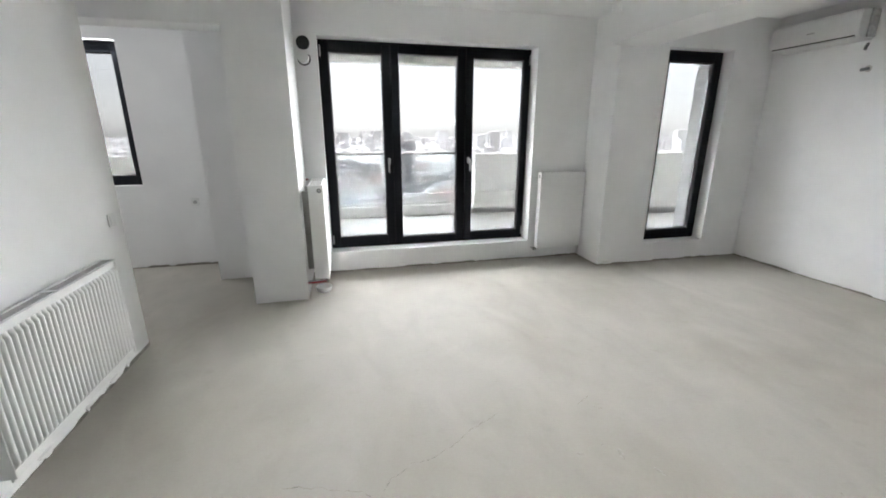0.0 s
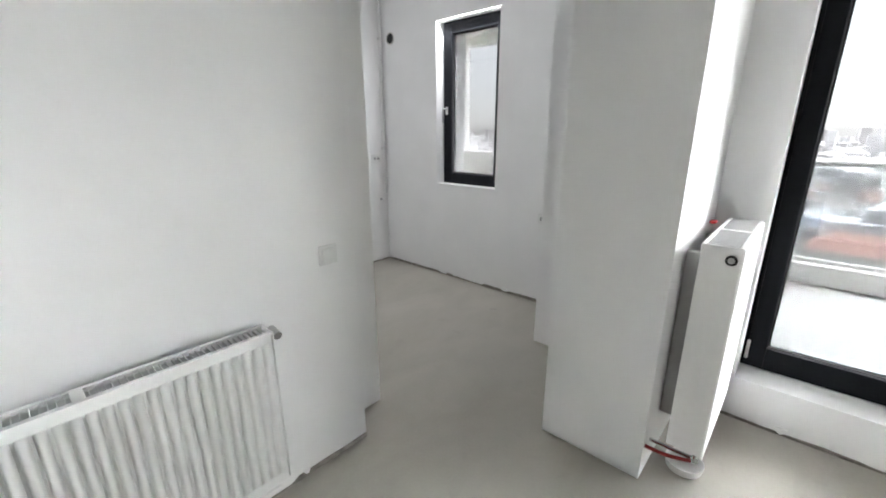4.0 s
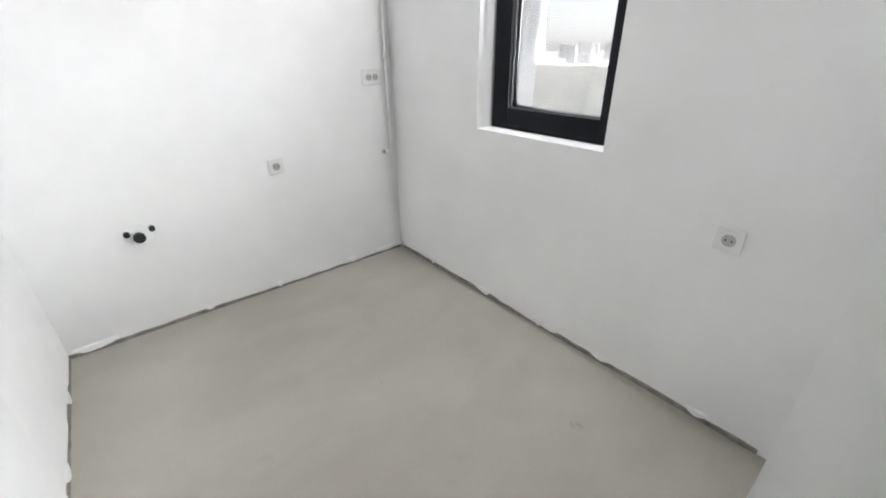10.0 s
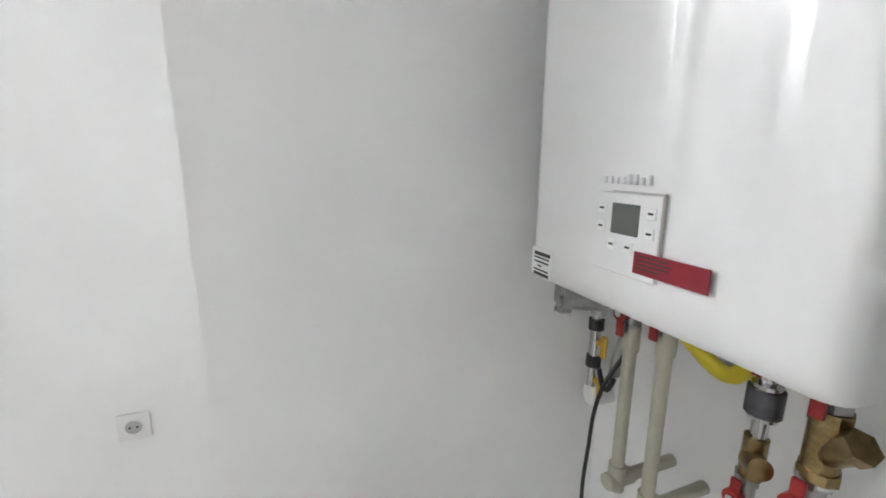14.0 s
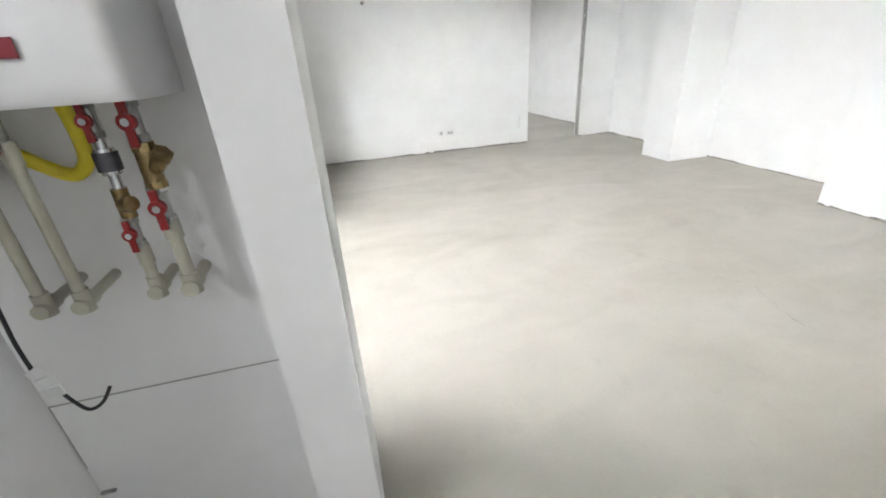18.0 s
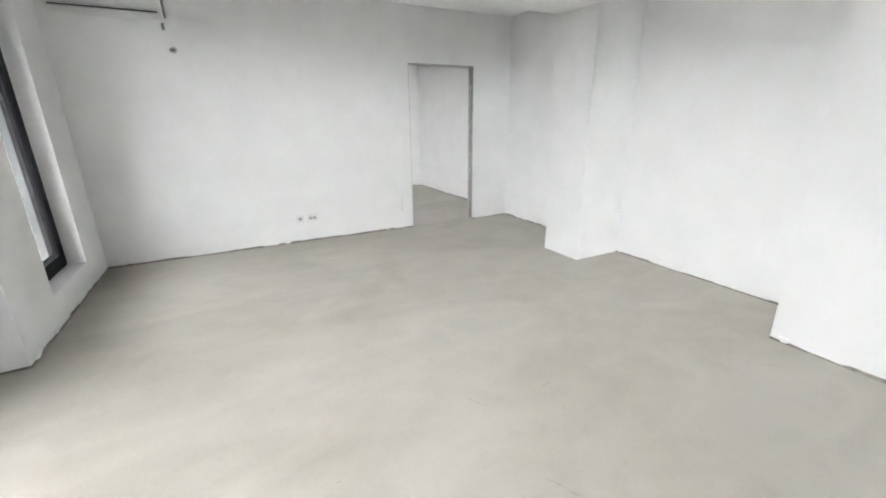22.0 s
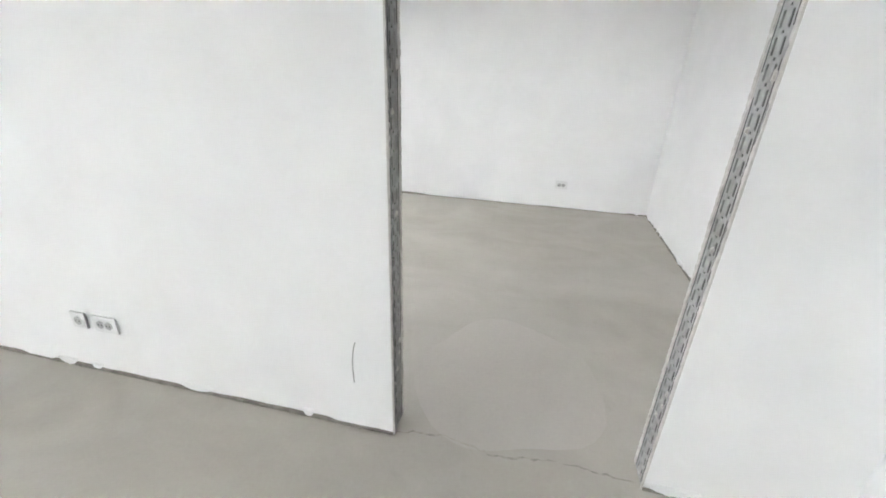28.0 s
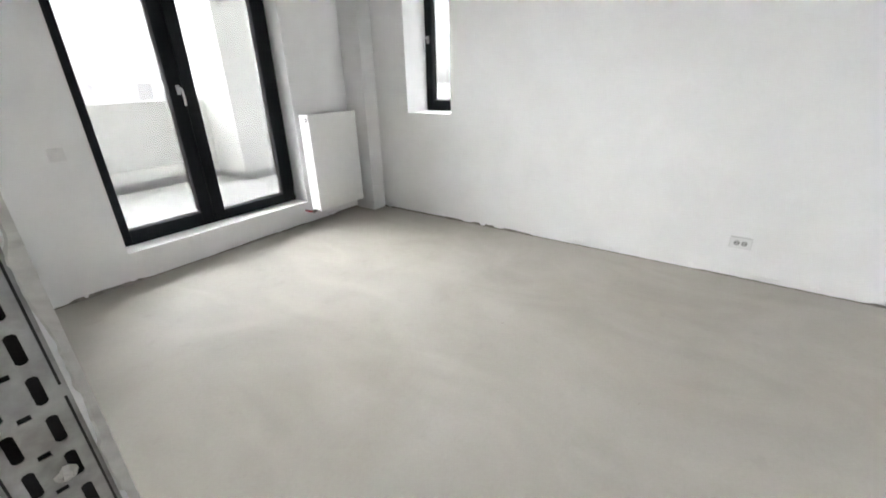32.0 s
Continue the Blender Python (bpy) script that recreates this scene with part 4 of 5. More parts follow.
# ---- perforated metal studs on the door jambs ----
def perforated(name, m, width, height, label):
    """A perforated steel profile in the x-z plane, face towards -y, with real slots."""
    t = thing(name, m, label, "metal profile", "perforated door studs")
    pitch, slot, half, sq = 0.056, 0.039, 0.0056, 0.0058
    c0, c1, cm = width * 0.27, width * 0.73, width * 0.5
    xs = [0.0, c0 - half, c0 + half, cm - sq, cm + sq, c1 - half, c1 + half, width]
    n = int(height / pitch)
    bm = bmesh.new()

    def quad(x0, z0, x1, z1):
        bm.faces.new([bm.verts.new(p) for p in ((x0, 0, z0), (x1, 0, z0), (x1, 0, z1), (x0, 0, z1))])

    def tri(a, b, c):
        bm.faces.new([bm.verts.new((p[0], 0, p[1])) for p in (a, b, c)])
    for k in range(n):
        z = k * pitch
        s0, s1 = z + 0.012, z + 0.012 + slot
        zl = [z, z + 0.0015, z + 0.0085, s0, s1, z + pitch]
        for i in range(7):
            for j in range(5):
                if i in (1, 5) and j == 3:
                    ch = 0.003
                    for xa, xb in ((xs[i], xs[i] + ch), (xs[i + 1], xs[i + 1] - ch)):
                        tri((xa, s0), (xb, s0), (xa, s0 + ch))
                        tri((xa, s1), (xb, s1), (xa, s1 - ch))
                    continue
                if i == 3 and j == 1:
                    continue
                quad(xs[i], zl[j], xs[i + 1], zl[j + 1])
    if n * pitch < height:
        quad(0, n * pitch, width, height)
    bmesh.ops.remove_doubles(bm, verts=bm.verts, dist=1e-5)
    ex = bmesh.ops.extrude_face_region(bm, geom=list(bm.faces))
    bmesh.ops.translate(bm, verts=[g for g in ex["geom"] if isinstance(g, bmesh.types.BMVert)], vec=(0, 0.002, 0))
    bmesh.ops.recalc_face_normals(bm, faces=bm.faces)
    part("web", bm, GALV, t)
    # black sheet paints the shade seen through the slots
    part("cavity", box(0.002, 0.014, 0, width - 0.002, 0.018, height), HOLLOW_SHADE, t, "dark sheet painting the shade behind the slots")
    rnd = random.Random(int(height * 1000) + int(width * 7000))
    for x in (0.0, width):
        part("flange", box(x - 0.0015, 0.0, 0, x + 0.0015, 0.014, height), GALV, t)
        # broken black strips on the web paint the shaded gap by the flange
        bm, z = bmesh.new(), 0.01
        while z < height - 0.05:
            z1 = min(height, z + 0.12 + rnd.random() * 0.5)
            xc = abs(x - 0.004)
            box(xc - 0.0013, -0.0009, z, xc + 0.0013, 0.0, z1, bm=bm)
            z = z1 + 0.01 + rnd.random() * 0.07
        part("open_seam", bm, HOLLOW_SHADE, t, "dark strip painting the seam shade beside the flange")
    for k in range(9):
        # dabs of wall plaster smeared on the steel
        zc, xc = 0.15 + rnd.random() * (height - 0.4), width * (0.12 + 0.76 * rnd.random())
        rx, rz = 0.006 + 0.010 * rnd.random(), 0.006 + 0.016 * rnd.random()
        bm = bmesh.new()
        ring_pts = [bm.verts.new((min(width - 0.001, max(0.001, xc + rx * math.cos(q) * (0.6 + 0.5 * rnd.random()))), -0.0004, zc + rz * math.sin(q) * (0.6 + 0.5 * rnd.random()))) for q in [i * 2 * math.pi / 11 for i in range(11)]]
        mid = [bm.verts.new((xc + (v.co.x - xc) * 0.55, -0.0035 - 0.003 * rnd.random(), zc + (v.co.z - zc) * 0.55)) for v in ring_pts]
        for i in range(11):
            bm.faces.new((ring_pts[i], ring_pts[(i + 1) % 11], mid[(i + 1) % 11], mid[i]))
        bm.faces.new(mid)
        bm.faces.new(ring_pts[::-1])
        bmesh.ops.recalc_face_normals(bm, faces=bm.faces)
        part("plaster_dab", bm, LIP, t, "pale dried plaster dab")
    return t


def ragged(name, m, length, depth, lo, hi, seed, mat, label, step=0.03):
    """A rough plaster lip with an uneven edge along x, rising from z = 0, depth thick towards -y."""
    rnd = random.Random(seed)
    n = max(2, int(length / step))
    bm = bmesh.new()
    hgt = (lo + hi) / 2
    rows = []
    for i in range(n + 1):
        if rnd.random() < 0.18:
            hgt = lo + (hi - lo) * rnd.random()
        else:
            hgt += (rnd.random() - 0.5) * (hi - lo) * 0.28
        hgt = min(hi, max(lo, hgt))
        x = length * i / n
        rows.append([bm.verts.new(p) for p in ((x, 0, 0), (x, -depth * (0.6 + 0.4 * rnd.random()), 0), (x, -depth * (0.5 + 0.4 * rnd.random()), hgt * 0.8), (x, 0, hgt))])
    for a, b in zip(rows, rows[1:]):
        for k in range(3):
            bm.faces.new((a[k], a[k + 1], b[k + 1], b[k]))
    bm.faces.new(rows[0][::-1])
    bm.faces.new(rows[-1])
    bmesh.ops.recalc_face_normals(bm, faces=bm.faces)
    ob = link_mesh(name, bm, mat)
    ob.matrix_world = m
    return tagged(ob, label, "trim", kind="structure")


DH = 2.062
JW = XEB - XE
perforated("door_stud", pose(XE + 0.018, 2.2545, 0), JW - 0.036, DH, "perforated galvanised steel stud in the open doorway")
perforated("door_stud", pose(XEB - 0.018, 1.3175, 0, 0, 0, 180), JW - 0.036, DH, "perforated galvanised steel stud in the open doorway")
for x0, x1 in ((XE, XE + 0.017), (XEB - 0.017, XEB)):
    for y0, y1 in ((2.2575, 2.285), (1.287, 1.3145)):
        tagged(link_mesh("wall_board_edge", box(x0, y0, 0, x1, y1, DH), WALL), "white board edge beside the metal stud", "wall", kind="structure")
# plaster lips along the studs, standing on end
for i, (x, y, sgn) in enumerate(((XE, 2.257, -1), (XEB, 2.257, -1), (XE, 1.315, 1), (XEB, 1.315, 1))):
    inner = 1 if x == XE else -1
    m = Matrix(((0, 0, inner, x), (0, -sgn, 0, y), (1, 0, 0, 0), (0, 0, 0, 1)))
    ragged("stud_plaster", m, DH, 0.007, 0.009, 0.021, 40 + i, LIP, "rough torn plaster edge along the metal stud", 0.008)
lt = thing("door_head_profile", pose(XE, 1.315, DH), "thin dark steel profile across the door head", "metal profile")
part("strip", box(-0.004, 0.0, -0.006, 0.012, 0.942, 0.004), GALV, lt)
part("strip", box(0.090, 0.002, -0.005, JW - 0.002, 0.940, 0.0), GALV, lt)
# steel edge of the hall opening
he = perforated("hall_stud", pose(3.3305, 1.378, 0, 0, 0, -90), 0.10, 2.056, "dark galvanised stud at the hall opening")
part("edge_strip", box(-0.014, -0.002, 0, 0.002, 0.006, 2.056), GALV, he)
hh = thing("hall_head_profile", pose(XR, 1.39, 2.056), "thin dark steel profile across the hall opening", "metal profile")
part("strip", box(0.0, -0.010, -0.005, 3.333 - XR, 0.003, 0.003), GALV, hh)


# ---- ragged joint where the walls meet the screed ----
# dusty joint, its grey darkened to paint the shade of the gap
EDGE = material("dusty_joint_shade", (0.21, 0.195, 0.17), 0.95, grain=0.25, scale=25, bump=0.4, stain=(0.33, 0.31, 0.28), stain_scale=7, stain_amount=0.8)


def base_joint(x0, y0, x1, y1, seed, hi=0.024, lo=0.005):
    a, b = Vector((x0, y0, 0)), Vector((x1, y1, 0))
    ang = math.degrees(math.atan2(b.y - a.y, b.x - a.x))
    return ragged("baseboard_joint", pose(x0, y0, 0.0, 0, 0, ang), (b - a).length, 0.006, lo, hi, seed, EDGE, "ragged dusty joint between wall and screed, gap shade painted dark", 0.035)


def smears(x0, y0, x1, y1, seed):
    """White plaster that ran down over the joint: low uneven tongues here and there along a wall."""
    r = random.Random(seed)
    a, b = Vector((x0, y0, 0)), Vector((x1, y1, 0))
    size = (b - a).length
    bm = bmesh.new()
    u = 0.1 * r.random()
    while u < size - 0.06:
        w = 0.03 + 0.16 * r.random() ** 2
        w = min(w, size - u - 0.01)
        n = max(3, int(w / 0.012))
        prev = None
        low = 0.002 + 0.010 * r.random()
        for i in range(n + 1):
            f = max(0.0, math.sin(math.pi * i / n)) ** 0.6
            drop = 0.036 - (0.036 - low) * f * (0.75 + 0.25 * r.random())
            d = 0.0075 + 0.003 * f
            col = [bm.verts.new((u + w * i / n, -d, drop)), bm.verts.new((u + w * i / n, -d * 0.8, 0.032 + 0.004 * f)), bm.verts.new((u + w * i / n, 0.0, 0.042)), bm.verts.new((u + w * i / n, 0.0, drop))]
            if prev:
                for k in range(4):
                    bm.faces.new((prev[k], col[k], col[(k + 1) % 4], prev[(k + 1) % 4]))
            prev = col
        u += w + 0.08 + 0.5 * r.random()
    bmesh.ops.recalc_face_normals(bm, faces=bm.faces)
    ob = link_mesh("baseboard_plaster", bm, WALL)
    ob.matrix_world = pose(x0, y0, 0, 0, 0, math.degrees(math.atan2(b.y - a.y, b.x - a.x)))
    return tagged(ob, "white plaster tongues smeared over the wall joint", "trim", kind="structure")


for k, (x0, y0, x1, y1) in enumerate((
        (2.82, YN, 6.02, YN), (6.02, YW2, XE, YW2), (XE, YW2, XE, 2.257), (XE, 1.315, XE, YS), (XE, YS, 6.347, YS), (5.87, YSW, 4.10, YSW), (4.10, 1.39, 3.333, 1.39),
        (6.02, YN, 6.02, YW2), (-0.38, 4.852, -0.38, YK), (-0.38, YK, 1.84, YK), (XR, 1.5, XR, 4.741), (XEB, YB, 11.20, YB), (XB, 4.90, XB, YB0), (XB, YB0, XEB, YB0), (0.8, 4.852, -0.38, 4.852))):
    base_joint(x0, y0, x1, y1, 100 + k)
    smears(x0, y0, x1, y1, 300 + k)


# ---- marks on floor and walls ----
def crack(points, width, z=0.0012, seed=1, mat=None):
    rnd = random.Random(seed)
    bm = bmesh.new()
    ps = [Vector((*p, z)) for p in points]
    fine = []
    for a, b in zip(ps, ps[1:]):
        k = max(2, int((b - a).length / 0.02))
        for i in range(k):
            q = a.lerp(b, i / k)
            fine.append(q + Vector(((rnd.random() - 0.5) * 0.014, (rnd.random() - 0.5) * 0.014, 0)))
    fine.append(ps[-1])
    prev = None
    for i, p in enumerate(fine):
        d = (fine[min(i + 1, len(fine) - 1)] - fine[max(i - 1, 0)]).normalized()
        n = Vector((-d.y, d.x, 0)) * width * (0.25 + 0.75 * rnd.random())
        pair = [bm.verts.new(p + n), bm.verts.new(p - n)]
        if prev:
            bm.faces.new((prev[0], pair[0], pair[1], prev[1]))
        prev = pair
    ob = link_mesh("floor_crack", bm, mat or CRACKLINE)
    return tagged(ob, "fine hairline crack in the screed", "crack", kind="structure")


CRACKLINE = material("hairline_crack", (0.325, 0.306, 0.270), 0.95, grain=0.3, scale=40)
crack([(3.29, 3.07), (3.31, 3.117), (3.425, 3.194), (3.551, 3.211), (3.651, 3.27), (3.763, 3.345), (3.85, 3.39), (3.944, 3.434)], 0.0036, seed=3)
crack([(2.86, 3.195), (3.005, 3.158), (3.09, 3.12), (3.174, 3.103), (3.23, 3.06)], 0.0035, seed=4)
MARK = material("grey_floor_scuff", (0.375, 0.353, 0.315), 0.9, grain=0.2, scale=50)


def scuff(x, y, w, d, seed, turn=0.0, mat=None):
    """A small uneven stain lying on the screed."""
    r = random.Random(seed)
    bm = bmesh.new()
    n = 18 if w < 0.2 else 48
    rim = []
    for k in range(n):
        a = 2 * math.pi * k / n
        q = 0.72 + 0.28 * r.random() if w < 0.2 else 0.93 + 0.05 * math.sin(3 * a + 1) + 0.04 * math.sin(5 * a) + 0.02 * r.random()
        rim.append(bm.verts.new((w * q * math.cos(a), d * q * math.sin(a), 0.0)))
    bm.faces.new(rim)
    ob = link_mesh("floor_mark", bm, mat or MARK)
    ob.matrix_world = pose(x, y, 0.0012, 0, 0, turn)
    return tagged(ob, "faint grey stain on the screed", "stain", kind="structure")


for k, (x, y, w, d) in enumerate(((4.523, 3.342, 0.016, 0.006), (4.50, 3.36, 0.006, 0.006), (4.422, 3.02, 0.045, 0.016), (4.526, 2.885, 0.04, 0.010), (4.229, 3.066, 0.02, 0.010), (3.823, 3.406, 0.008, 0.007),
                                  (4.37, 3.10, 0.018, 0.006), (4.322, 4.189, 0.014, 0.007), (4.628, 4.162, 0.010, 0.006), (9.659, 1.794, 0.014, 0.005), (1.367, 6.354, 0.035, 0.022),
                                  (5.2, 2.6, 0.010, 0.007), (6.4, 2.2, 0.012, 0.006), (9.9, 2.6, 0.012, 0.008), (0.7, 5.9, 0.010, 0.006))):
    scuff(x, y, w, d, 500 + k, 37 * k)
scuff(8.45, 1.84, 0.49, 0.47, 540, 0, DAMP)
crack([(4.42, 3.40), (4.52, 3.46)], 0.003, seed=5)
crack([(XE + 0.02, 2.25), (XE + 0.05, 2.05), (XE + 0.0, 1.85), (XE + 0.04, 1.62), (XE + 0.02, 1.33)], 0.006, seed=8)
sc = thing("wall_scratch", pose(XE, 2.412, 0.235, 0, 0, -90), "short curved scratch in the wall paint", "scratch")
part("groove", tube([(0.0, -0.001, 0.0), (-0.002, -0.0015, 0.08), (0.004, -0.001, 0.15), (0.014, -0.001, 0.19)], 0.0022, 6), PLINTH, sc)
bowl = thing("plastic_bowl", pose(2.95, 5.54, 0.0), "small white plastic bowl under the radiator valve", "bowl")
bm = bmesh.new()
ringv = []
for r, z in ((0.001, 0.004), (0.05, 0.004), (0.066, 0.018), (0.072, 0.048), (0.075, 0.050), (0.075, 0.046), (0.069, 0.014), (0.052, 0.0), (0.001, 0.0)):
    ringv.append([bm.verts.new((r * math.cos(2 * math.pi * k / 24), r * math.sin(2 * math.pi * k / 24), z)) for k in range(24)])
for a, b in zip(ringv, ringv[1:]):
    for k in range(24):
        bm.faces.new((a[k], a[(k + 1) % 24], b[(k + 1) % 24], b[k]))
bmesh.ops.recalc_face_normals(bm, faces=bm.faces)
part("bowl", bm, PLASTIC, bowl, smooth=True)


# ---- hall beyond the opening ----
# assumed dark door, added with the deep hall to keep the opening dark
hd = thing("door_1", pose(5.1, -4.6, 0), "added dark door at the end of the unlit hall", "door", kind="structure")
part("leaf", box(-0.45, 0.0, 0.005, 0.45, 0.045, 2.05, 0.004), DOORLEAF, hd)
part("door_frame", ring(-0.53, 0.0, 0.53, 2.13, 0.08, 0.0, 0.06), DOORLEAF, hd)
part("door_handle", tube([(0.38, 0.045, 1.02), (0.38, 0.09, 1.02), (0.34, 0.095, 1.02), (0.26, 0.095, 1.02)], 0.009, 8), STEEL, hd, "steel door handle", True)


# ---- terraces ----
def structure(name, bm, mat, label, cat):
    return tagged(link_mesh(name, bm, mat), label, cat, kind="structure")


TZ = 0.12
structure("terrace_floor", box(-1.6, 7.16, -0.25, 6.02, 8.5, TZ), TERRACE, "pale tiled terrace floor", "terrace")
structure("terrace_floor_bay", box(6.02, 6.05, -0.25, 8.04, 8.5, TZ), TERRACE, "pale tiled terrace floor", "terrace")
structure("terrace_floor_bedroom", box(8.04, 5.565, -0.25, 12.6, 7.8, TZ), TERRACE, "pale tiled terrace floor", "terrace")
structure("terrace_floor_strip", box(2.82, 6.515, -0.25, 6.02, 7.16, TZ - 0.001), TERRACE, "pale tiled terrace floor", "terrace")
structure("terrace_ceiling", box(-1.6, 7.16, 2.62, 8.04, 8.62, 2.85), OUTWALL, "cream rendered underside of the balcony above", "ceiling")
structure("terrace_ceiling_inner", box(2.82, 6.515, 2.62, 8.04, 7.16, 2.85), OUTWALL, "cream rendered underside of the balcony above", "ceiling")
structure("terrace_ceiling_bedroom", box(8.04, 5.565, 2.62, 12.6, 6.55, 2.85), OUTWALL, "cream rendered underside of the balcony above", "ceiling")
structure("terrace_kerb", box(3.06, 8.42, TZ, 5.40, 8.62, TZ + 0.18, 0.01), OUTWALL, "white rendered kerb below the glass railing", "kerb")
structure("parapet_wall", box(5.40, 8.40, TZ, 8.04, 8.58, 1.15, 0.01), OUTWALL, "solid cream rendered balcony parapet", "parapet")
structure("parapet_wall_kitchen", box(-1.6, 8.40, TZ, 3.06, 8.58, 1.16, 0.01), OUTWALL, "solid cream rendered balcony parapet", "parapet")
structure("parapet_wall_bedroom", box(8.04, 7.72, TZ, 11.0, 7.90, 1.17, 0.01), OUTWALL, "solid cream rendered balcony parapet", "parapet")
structure("terrace_column", box(10.93, 7.05, TZ, 12.6, 7.90, 2.62), OUTWALL, "cream rendered terrace column", "column")
structure("terrace_divider", box(8.02, 7.9, TZ, 8.16, 8.58, 1.13), OUTWALL, "cream rendered dividing wall", "wall")
structure("terrace_side", box(-0.86, 7.16, TZ, -0.70, 8.6, 2.62), OUTWALL, "cream rendered side wall", "wall")
for k, b in enumerate(((5.41, 8.386, 8.02, 8.40), (-1.6, 8.386, 3.06, 8.40), (8.16, 7.706, 10.93, 7.72))):
    structure("terrace_plinth", box(b[0], b[1], TZ, b[2], b[3] + 0.0, TZ + 0.10, 0.002), SKIRT, "grey tile skirting along the parapet", "plinth")
structure("terrace_plinth", box(10.916, 7.04, TZ, 10.93, 7.71, TZ + 0.10, 0.002), SKIRT, "grey tile skirting along the column", "plinth")
structure("terrace_plinth", box(10.93, 7.036, TZ, 12.6, 7.05, TZ + 0.10, 0.002), SKIRT, "grey tile skirting along the column", "plinth")

rail = thing("glass_railing", pose(3.08, 8.52, TZ + 0.18), "clear glass balcony railing with an off-white top rail", "railing")
for k in range(2):
    g = part("glass_panel", box(0.055 + 1.13 * k, -0.006, 0.0, 1.175 + 1.13 * k, 0.006, 0.84), CLEAR, rail, "clear glass panel")
    g.visible_shadow = False
part("top_rail", rod((0, 0, 0.86), (2.33, 0, 0.86), 0.024, 14), RAILPAINT, rail, "round off-white top rail", True)
part("end_post", box(-0.01, -0.03, 0, 0.05, 0.03, 0.875, 0.004), RAILPAINT, rail, "square off-white end post")
part("bottom_channel", box(0.05, -0.02, 0.0, 2.32, 0.02, 0.035, 0.003), RAILPAINT, rail, "off-white glazing channel")

rail2 = thing("parapet_rail", pose(5.5, 8.49, 1.15), "steel rail above the parapet", "railing")
part("top_rail", rod((0.9, 0, 0.28), (2.5, 0, 0.28), 0.02, 12), STEEL, rail2, smooth=True)
for k in range(3):
    part("post", rod((0.95 + 0.75 * k, 0, 0), (0.95 + 0.75 * k, 0, 0.28), 0.014, 10), STEEL, rail2, smooth=True)

structure("terrace_pier", box(8.04, 5.556, TZ, 8.2, 6.62, 2.62), OUTWALL, "cream rendered pier between the terraces", "wall")
structure("terrace_fascia", box(-1.6, 8.46, 2.52, 8.04, 8.62, 2.62), OUTWALL, "cream rendered edge beam of the balcony above", "beam")
ol = thing("cable_end", pose(7.95, 6.5, 2.25), "short dark cable hanging at the terrace pier", "cable")
part("cord", tube([(0.09, 0.0, 0.07), (0.05, -0.01, 0.06), (0.03, -0.02, 0.0), (0.035, -0.02, -0.09)], 0.010, 8), GUN, ol, smooth=True)

# ---- city below ----
GZ = -24.0
GROUND = material("city_ground", (0.30, 0.29, 0.28), 0.95, grain=0.15, scale=0.3, stain=(0.18, 0.175, 0.165), stain_scale=0.03, stain_amount=0.9)
structure("ground", box(-1500, -300, GZ - 1, 1500, 2500, GZ), GROUND, "pale winter ground of the city", "ground")
# wall colours raised to paint in haze and lift the shaded fronts
HOUSES = [material(f"house_render_{n}", c, 0.9, grain=0.05, scale=1.5, stain=tuple(v * 0.82 for v in c), stain_scale=0.25, stain_amount=0.6) for n, c in (
    ("cream", (0.84, 0.83, 0.80)), ("white", (0.88, 0.88, 0.87)), ("grey", (0.74, 0.74, 0.75)), ("sand", (0.80, 0.78, 0.74)))]
ROOFS = [material(f"roof_{n}", c, 0.9, grain=0.12, scale=2.5, stain=tuple(v * 0.7 for v in c), stain_scale=0.5, stain_amount=0.6) for n, c in (
    ("red", (0.40, 0.29, 0.26)), ("grey", (0.33, 0.33, 0.345)), ("pale", (0.56, 0.56, 0.565)), ("brown", (0.29, 0.265, 0.25)), ("tile", (0.42, 0.25, 0.215)), ("slate", (0.26, 0.28, 0.33)))]
DARKPANE = material("shaded_opening", (0.20, 0.21, 0.23), 0.5, grain=0.2, scale=0.6)
PANEGREY = material("distant_window", (0.22, 0.23, 0.25), 0.4, grain=0.2, scale=0.6)
BARK = material("bare_branches", (0.24, 0.225, 0.21), 0.95, grain=0.2, scale=3)
rnd = random.Random(11)
win_mesh = None


